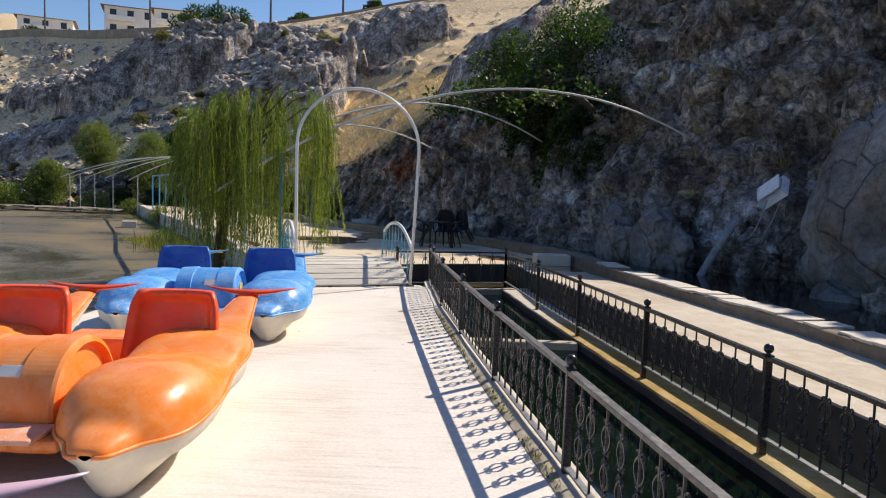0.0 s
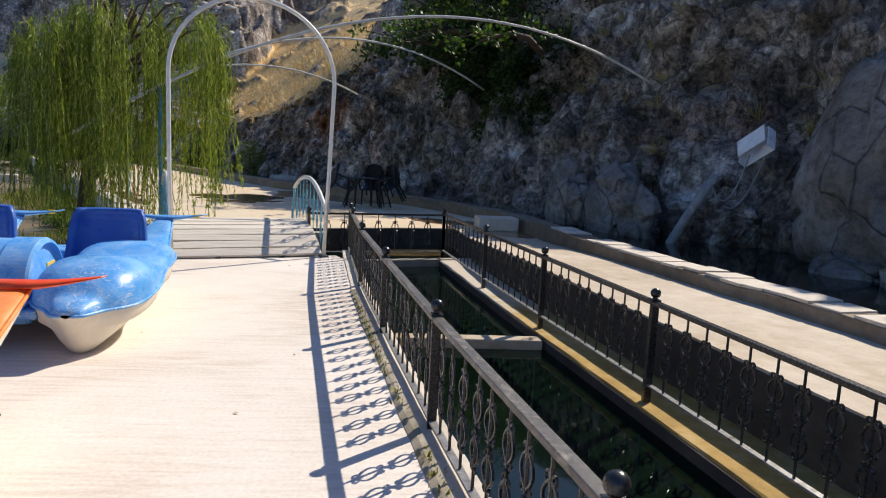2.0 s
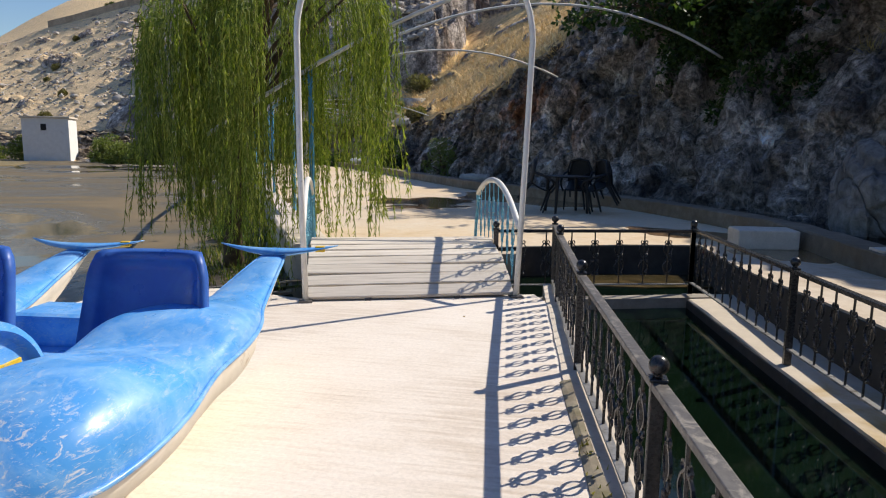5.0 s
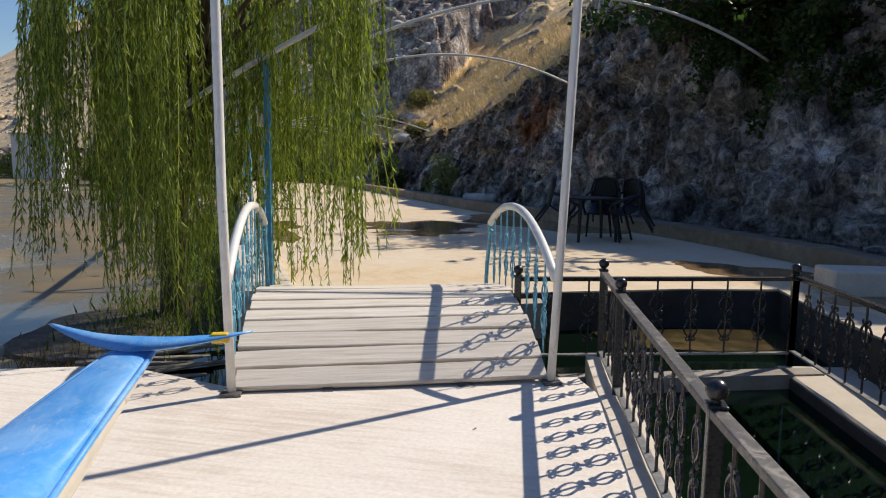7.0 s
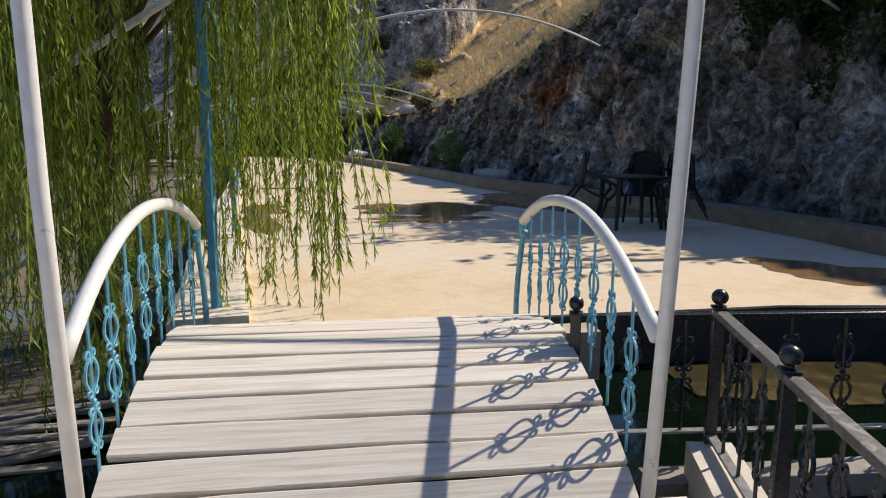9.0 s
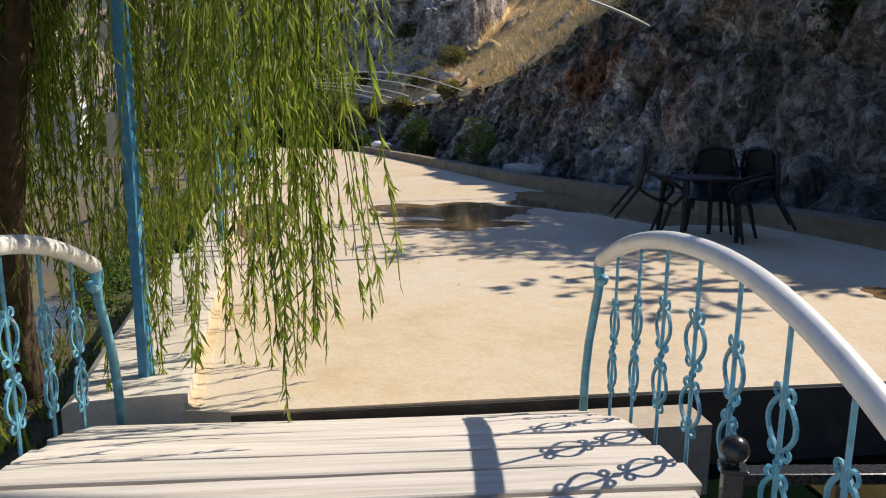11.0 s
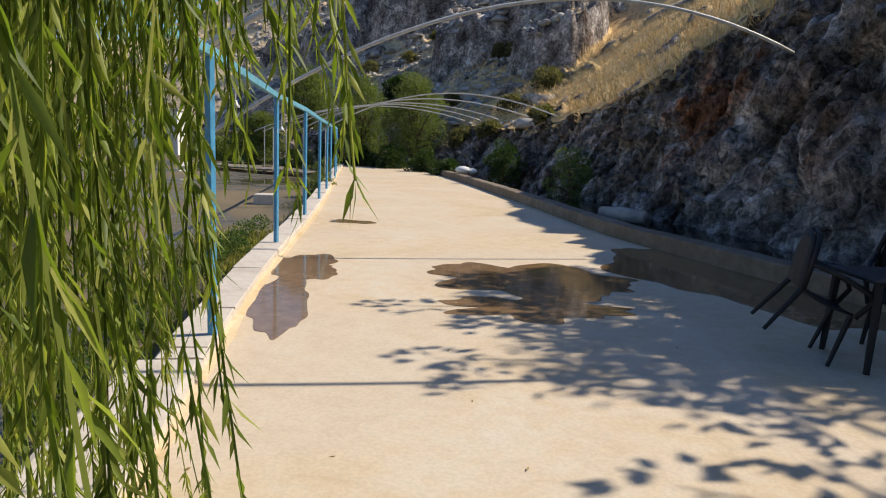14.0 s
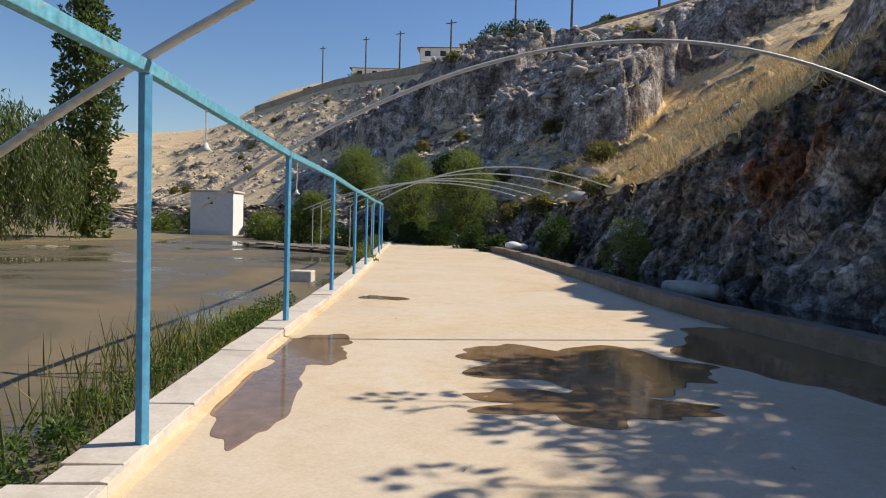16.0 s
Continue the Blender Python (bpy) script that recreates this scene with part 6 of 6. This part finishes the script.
def poplar(at, h, r, seed):
    rs = np.random.default_rng(seed)
    t = thing("poplar_tree", "tall slender dark green poplar on the far bank", "tree", pose(*at))
    bm = bmesh.new()
    tube(bm, [(0, 0, 0), (0.1, 0, h * 0.3), (0, 0.1, h * 0.7), (0, 0, h * 0.97)], 0.2, 7, radii=[0.3, 0.22, 0.12, 0.03])
    part("trunk", bm, M_TRUNK, t, smooth=True)
    clumps = []
    for i in range(70):
        q = (i + 0.5) / 70
        rr = r * (math.sin(math.pi * min(1, 0.12 + q * 0.88)) ** 0.5) * rs.uniform(0.3, 1.0)
        a = i * 2.399
        clumps.append(((rr * math.cos(a), rr * math.sin(a), 0.8 + q * (h - 1.0)), r * rs.uniform(0.25, 0.5)))
    v, f = leafy(rs, clumps, 150, r, 0.34, 0.2, 0.5)
    part("crown", soup("crown", v, f), M_POPLAR, t)


poplar((-42.2, 44.4, -0.8), 16.5, 1.9, 5)


def far_willow(at, seed):
    rs = np.random.default_rng(seed)
    t = thing("willow_tree", "large dark weeping willow on the far bank", "tree", pose(*at))
    bm = bmesh.new()
    tube(bm, [(0, 0, 0), (0.1, 0, 2.5), (0, 0.2, 5.5), (0, 0, 7.5)], 0.3, 8, radii=[0.4, 0.32, 0.2, 0.06])
    part("trunk", bm, M_TRUNK, t, smooth=True)
    P, D = [], []
    for i in range(420):
        a, q = rs.uniform(0, 2 * math.pi), math.sqrt(rs.uniform(0.02, 1))
        x, y, z0 = 4.6 * q * math.cos(a), 4.6 * q * math.sin(a), 8.6 - 3.0 * q * q + rs.normal() * 0.3
        z1 = rs.uniform(0.6, 3.5)
        n = int((z0 - z1) * 9)
        zz = rs.uniform(z1, z0, n)
        P.append(np.stack([x + rs.normal(size=n) * 0.12, y + rs.normal(size=n) * 0.12, zz], 1))
        D.append(rs.normal(size=(n, 3)) * 0.35 + np.array([0, 0, -1.0]))
    v, f = leaves(np.concatenate(P), np.concatenate(D), 0.42, 0.09, rs)
    part("crown", soup("crown", v, f), M_POPLAR, t)


far_willow((-42.0, 38.6, -0.8), 9)
far_willow((-52.0, 37.0, -0.8), 10)


# weeds and reeds between pond and kerb
def weeds(name, label, line, spread, n, h, mat, seed, width=0.012):
    rs = np.random.default_rng(seed)
    seg = rs.integers(0, len(line) - 1, n)
    t = rs.uniform(0, 1, n)
    L = np.array(line, float)
    base = L[seg] * (1 - t)[:, None] + L[seg + 1] * t[:, None]
    base = base + rs.normal(size=(n, 2)) * spread
    z = np.full(n, -0.34)
    P = np.column_stack([base, z])
    D = np.column_stack([rs.normal(size=(n, 2)) * 0.28, np.ones(n)])
    v, f = leaves(P, D, h, width, rs, 0.12)
    tagged(part(name, soup(name, v, f), mat), label, "weeds", kind="stuff")


weeds("reeds", "tall green and dry reeds along the pond's edge", [(-6.4, 18.7), (-7.2, 19.9), (-8.3, 21.2), (-9.0, 22.6)], 0.32, 420, 0.62, M_REED, 1, 0.018)
weeds("bank_grass", "green and dry grass on the pond bank", [(-3.9, 15.4), (-5.3, 17.4), (-7.3, 21.2), (-9.6, 25.6), (-14.3, 33.9), (-19, 42)], 0.16, 1300, 0.16, M_WEED, 2, 0.02)
weeds("bank_grass", "yellow marsh grass on the pond bank", [(-8.2, 22.0), (-9.4, 23.9), (-10.6, 25.8)], 0.45, 1900, 0.12, M_YELLOW_GRASS, 3, 0.03)
weeds("bank_grass", "mixed weeds under the willow", [(-3.6, 14.6), (-4.6, 15.4), (-5.4, 16.4), (-4.4, 14.0)], 0.35, 1100, 0.17, M_WEED, 4, 0.02)
weeds("dead_plants", "bare brown stalks of dead plants at the bank", [(-4.2, 13.0), (-4.5, 13.5)], 0.16, 130, 0.32, M_STALK, 5, 0.008)
rs = np.random.default_rng(77)
cl = []
for i in range(62):
    q = rs.uniform(0, 1) ** 1.5
    x, y = -4.95 - 4.6 * q, 17.0 + 8.4 * q
    w = rs.uniform(0, 1)
    cl.append(((x - 0.42 - 0.75 * w, y + 0.12 + 0.35 * w, -0.22 + rs.uniform(0, 0.24) * (1 - 0.6 * w)), rs.uniform(0.09, 0.22)))
v, f = leafy(rs, cl, 110, 1, 0.05, 0.03)
tagged(part("bank_herbs", soup("bank_herbs", v, f), M_HERB), "leafy green herbs along the pond kerb", "weeds", kind="stuff")
# moss and weeds along the foot of the near railing
P, D = [], []
for i in range(1500):
    q = rs.uniform(0, 1)
    k = min(int(q * 8), 7)
    a, b = NEAR_LINE[1 + k], NEAR_LINE[2 + k] if k < 7 else NEAR_LINE[9]
    w = rs.uniform(0, 1)
    if noise.noise(Vector((0.0, (a[1] + (b[1] - a[1]) * w) * 1.7, 2.0))) + rs.normal() * 0.2 < 0.0:
        continue
    if a[1] * (1 - w) + b[1] * w > 10.4:
        continue
    P.append((a[0] * (1 - w) + b[0] * w - 0.105 + rs.normal() * 0.022, a[1] * (1 - w) + b[1] * w, 0.0))
    D.append((rs.normal() * 0.5, rs.normal() * 0.5, 1))
v, f = leaves(np.array(P), np.array(D), 0.05, 0.014, rs, 0.1)
tagged(part("edge_weeds", soup("edge_weeds", v, f), M_MOSS), "small weeds along the railing's concrete lip", "weeds", kind="stuff")
# mud bank under the willow
M_MUD = plain("dark_mud", (0.09, 0.07, 0.045), 0.8, 0, 0.4, 5, (0.16, 0.12, 0.07), 0.4, 0.9)
mud = []
for k in range(40):
    a = 2 * math.pi * k / 40
    w = 1 + 0.25 * noise.noise(Vector((math.cos(a) * 2, math.sin(a) * 2, 3)))
    mud.append((-4.5 + 1.3 * w * math.cos(a), 15.2 + 1.5 * w * math.sin(a)))
tagged(part("mud_bank", prism("mud_bank", mud, -0.8, -0.285), M_MUD), "dark muddy bank under the willow", "bank", kind="structure")

# ---- the rim of the hill: road wall, houses, poles, bushes ----
def on_rim(u, out=0.0):
    """A place on the hilltop's edge, or out metres behind it."""
    fx, fy, ch, run, rx, ry, rz = spaced(HILL, u)
    D = math.hypot(rx - fx, ry - fy)
    return rx + (rx - fx) / D * out, ry + (ry - fy) / D * out, rz


rim_line = [Vector(on_rim(7 + k * 0.25, 1.0)[:2]) for k in range(33)]
bm, prev = bmesh.new(), None
for k, p in enumerate(rim_line):
    z = on_rim(7 + k * 0.25)[2]
    s_ = sides_of(rim_line)[k] * 0.3
    top = 0.55 + 0.9 * min(1.0, max(0.0, 7 + k * 0.25 - 11.4))
    ring = [bm.verts.new((p.x + s_.x * a, p.y + s_.y * a, z + h)) for a, h in ((1, -2.0), (1, top), (-1, top), (-1, -2.0))]
    if prev:
        for j in range(4):
            bm.faces.new((prev[j], prev[(j + 1) % 4], ring[(j + 1) % 4], ring[j]))
    else:
        bm.faces.new(ring[::-1])
    prev = ring
bm.faces.new(prev)
tagged(part("road_wall", bm, M_COPING), "long grey retaining wall along the hilltop road", "wall", kind="structure")
M_ROOF = plain("brown_roof", (0.16, 0.09, 0.06), 0.8, 0, 0.3, 3)
M_GLASS = plain("dark_window", (0.03, 0.035, 0.045), 0.15, 0, 0.1, 3)


def house(label, at, w, d, floors, wall=None):
    h = thing("house", label, "house", pose(*at))
    bm = bmesh.new()
    box(bm, (-w / 2, -d / 2, -2), (w / 2, d / 2, floors * 3.0), bevel=0.05)
    part("wall", bm, wall or M_PLASTER, h)
    bm = bmesh.new()
    z = floors * 3.0
    vs = [bm.verts.new(p) for p in ((-w / 2 - 0.7, -d / 2 - 0.7, z), (w / 2 + 0.7, -d / 2 - 0.7, z), (w / 2 + 0.7, d / 2 + 0.7, z), (-w / 2 - 0.7, d / 2 + 0.7, z), (-w / 4, 0, z + 0.9), (w / 4, 0, z + 0.9))]
    for q in ((0, 1, 5, 4), (1, 2, 5), (2, 3, 4, 5), (3, 0, 4), (3, 2, 1, 0)):
        bm.faces.new([vs[i] for i in q])
    part("roof", bm, M_ROOF, h)
    k = max(2, int(w / 3))
    for fl in range(floors):
        for i in range(k):
            x = -w / 2 + w * (i + 0.5) / k
            bm = bmesh.new()
            box(bm, (x - 0.6, -d / 2 - 0.05, fl * 3 + 1.0), (x + 0.6, -d / 2 + 0.05, fl * 3 + 2.4), bevel=0.02)
            part("window", bm, M_GLASS, h)
        bm = bmesh.new()
        box(bm, (-w * 0.45, -d / 2 - 1.3, fl * 3 + 0.0), (w * 0.1, -d / 2, fl * 3 + 0.18), bevel=0.02)
        box(bm, (-w * 0.45, -d / 2 - 1.3, fl * 3 + 0.18), (w * 0.1, -d / 2 - 1.2, fl * 3 + 1.0), bevel=0.02)
        part("balcony", bm, M_PLASTER, h)


house("white two-storey house with balconies on the hilltop", (-67.3, 144.8, 31.2, 0, 0, 22), 9.6, 7, 2)
house("low house with a brown roof on the hilltop", (-54.8, 137.1, 32.1, 0, 0, 18), 7.6, 6, 1)
house("low pale house far along the hilltop road", (-94.7, 161.2, 35.4, 0, 0, 25), 11, 8, 1)
for u, h in ((9.0, 8), (10.0, 7), (11.0, 7), (11.7, 6.5), (12.45, 6.5), (13.1, 7.5), (13.6, 8), (14.2, 9)):
    x, y, z = on_rim(u, 2.5)
    p = thing("utility_pole", "thin grey utility pole on the hilltop road", "pole", pose(x, y, z - 0.6), "utility poles")
    bm = bmesh.new()
    tube(bm, [(0, 0, 0), (0, 0, h + 1)], 0.11, 6, radii=[0.16, 0.11])
    part("mast", bm, M_WALL, p)
    bm = bmesh.new()
    box(bm, (-0.8, -0.05, h + 0.5), (0.8, 0.05, h + 0.62))
    part("crossarm", bm, M_WALL, p)
for k, (u, out, s) in enumerate(((8.6, 3, 1.8), (9.6, 4, 1.4), (10.6, 5, 1.4), (11.45, 3, 2.2), (11.7, 3, 2.7), (11.95, 3, 2.9), (12.1, 3, 2.2), (12.9, 5, 1.5), (13.3, 5, 1.5), (13.75, 6, 2.0), (14.4, 6, 2.0))):
    x, y, z = on_rim(u, out)
    bushy("shrub", "dark round bush on the hilltop", "shrub", (x, y, z), s, 16, 130, (0.38, 0.17), M_FIG, 90 + k, 0.2, 0.7, "bushes on the hilltop")
# bushes scattered over the slope
rb = random.Random(8)
for k in range(34):
    u, q = rb.uniform(9.6, 14.8), rb.uniform(0.12, 0.92)
    fx, fy, ch, run, rx, ry, rz = spaced(HILL, u)
    x, y = fx + (rx - fx) * q, fy + (ry - fy) * q
    z = hill_z(x, y) - 0.1
    bushy("shrub", "dry grey-brown bush on the stony slope", "shrub", (x, y, z), rb.uniform(0.45, 1.0), 14, 150, (0.20, 0.07), M_BRUSH, 120 + k, 0.0, 0.6, "bushes on the slope")


# ---- boulders at the water's edge ----
def smooth_rock():
    """Water-worn limestone with a few open cracks and brown runs."""
    m, n, l, b = nodes_of("smooth_limestone", 0.9, spec=0.2)
    v = place(n, l)
    cloud, fine = noise_tex(n, l, v, 0.9, 7, 0.66, 0.2), noise_tex(n, l, v, 9.0, 7, 0.72)
    col = ramp(n, l, cloud, [(0.30, (0.11, 0.10, 0.094)), (0.48, (0.24, 0.222, 0.205)), (0.66, (0.40, 0.38, 0.36))])
    col = mix(n, l, 0.8, col, ramp(n, l, fine, [(0.34, 0.45), (0.50, 0.95), (0.64, 1.2)]), "MULTIPLY")
    runs = noise_tex(n, l, place(n, l, (2.2, 2.2, 0.3)), 1.0, 6, 0.65, 0.3)
    col = mix(n, l, ramp(n, l, runs, [(0.54, 0.0), (0.68, 0.7)]), col, (0.15, 0.105, 0.07))
    e = n.new("ShaderNodeTexVoronoi")
    e.feature = "DISTANCE_TO_EDGE"
    e.inputs["Scale"].default_value = 0.7
    l.new(warped(n, l, v, cloud, 0.4), e.inputs["Vector"])
    crack = ramp(n, l, e.outputs["Distance"], [(0.0, 0.15), (0.010, 0.8), (0.03, 1.0)])
    col = mix(n, l, ramp(n, l, noise_tex(n, l, v, 0.8, 4), [(0.52, 0.0), (0.60, 0.6)]), col, crack, "MULTIPLY")
    l.new(col, b.inputs["Base Color"])
    h = calc(n, l, "ADD", calc(n, l, "MULTIPLY", crack, 0.5), calc(n, l, "ADD", calc(n, l, "MULTIPLY", cloud, 0.6), calc(n, l, "MULTIPLY", fine, 0.35)))
    bump(n, l, b, h, 1.0, 0.16)
    return m


M_SMOOTH = smooth_rock()


def boulder(label, at, r, seed, stretch=(1, 1, 1), stuff=None):
    bm = bmesh.new()
    bmesh.ops.create_icosphere(bm, subdivisions=5, radius=1.0)
    for v in bm.verts:
        d = v.co.normalized()
        q = d * 1.3 + Vector((seed, seed * 2, 0))
        dist, near = noise.voronoi(q * 1.1)
        k = 1 + noise.fractal(q, 1.2, 2.0, 5) * 0.17 + noise.noise(Vector(near[0]) * 4) * 0.20 - (1 - min(1, (dist[1] - dist[0]) * 9)) * 0.10
        v.co = Vector((d.x * stretch[0], d.y * stretch[1], d.z * stretch[2])) * r * k
    rock_ = part("boulder", bm, stuff or M_ROCK, at=pose(*at), smooth=stuff is not None)
    rock_.data.attributes.new("stone", "FLOAT", "POINT").data.foreach_set("value", np.ones(len(rock_.data.vertices), np.float32))
    tagged(rock_, label, "rock", "boulders under the cliff")


boulder("large pale grey boulder at the cliff's foot", (7.75, 12.2, 1.1), 1.7, 2.0, (0.95, 1.15, 1.35), M_SMOOTH)
boulder("grey boulder overhanging the spring water", (6.9, 10.4, 0.35), 1.0, 5.0, (0.9, 1.2, 0.8))
boulder("grey boulder standing in the spring water", (6.35, 11.9, 0.0), 0.62, 6.5, (1.0, 1.1, 0.9), M_SMOOTH)
boulder("smooth pale rock slab above the spring water", (4.75, 16.5, 0.55), 0.95, 8.0, (0.55, 1.35, 1.0), M_SMOOTH)
boulder("smooth pale rock slab at the water's edge", (4.15, 17.9, 0.6), 0.8, 9.5, (0.55, 1.2, 1.05), M_SMOOTH)
boulder("grey boulder at the foot of the cliff", (6.3, 15.4, 0.2), 0.85, 11.0, (0.9, 1.1, 1.0))
bm = bmesh.new()
tube(bm, [(-0.55, 0.0, 0.0), (-0.1, 0.02, 0.02), (0.55, 0.0, 0.03)], 0.14, 9, radii=[0.15, 0.17, 0.13])
tagged(part("fallen_log", bm, M_STONE, at=pose(-3.35, 29.0, 0.33, 0, 0, -28), smooth=True), "pale bare log lying behind the low wall", "log")


# golden grass standing on the dry slope
rg = np.random.default_rng(56)
bare = np.empty(len(hill_at), np.float32)
hill.data.attributes["stone"].data.foreach_get("value", bare)
turf = hill_at[(np.hypot((hill_at[:, 0] + 5) / 9, (hill_at[:, 1] - 46) / 13) < 1.1) & (bare < 0.35) & (hill_at[:, 2] > 3.2)]
P_ = np.repeat(turf[rg.integers(0, len(turf), 1100)], 7, 0)
P_ = P_ + rg.normal(size=P_.shape) * np.array([0.16, 0.16, 0.03])
D_ = rg.normal(size=P_.shape) * 0.42 + np.array([-0.15, -0.3, 0.8])
v, f = leaves(P_, D_, 0.42, 0.035, rg, -0.15)
tagged(part("dry_grass", soup("dry_grass", v, f), M_GOLD), "golden dry grass on the slope above the cliff", "grass", kind="stuff")

# dry grass tufts on the ledges of the cliff
rg = np.random.default_rng(55)
spots = hill_at[(hill_at[:, 0] > 4.5) & (hill_at[:, 0] < 12) & (hill_at[:, 1] > 8) & (hill_at[:, 1] < 22) & (hill_at[:, 2] > 1.6) & (hill_at[:, 2] < 7.5)]
spots = np.concatenate([spots[rg.integers(0, len(spots), 34)], np.array([(8.3, 12.2, 3.0), (8.7, 12.9, 3.05), (7.9, 12.8, 2.9)])])
P_ = np.repeat(spots, 34, 0) + rg.normal(size=(len(spots) * 34, 3)) * np.array([0.07, 0.07, 0.02])
D_ = rg.normal(size=P_.shape) * 0.38 + np.array([-0.35, -0.15, 0.8])
v, f = leaves(P_, D_, 0.42, 0.014, rg, -0.18)
tagged(part("cliff_grass", soup("cliff_grass", v, f), M_DRY), "dry grass tufts hanging from the cliff ledges", "grass", kind="stuff")
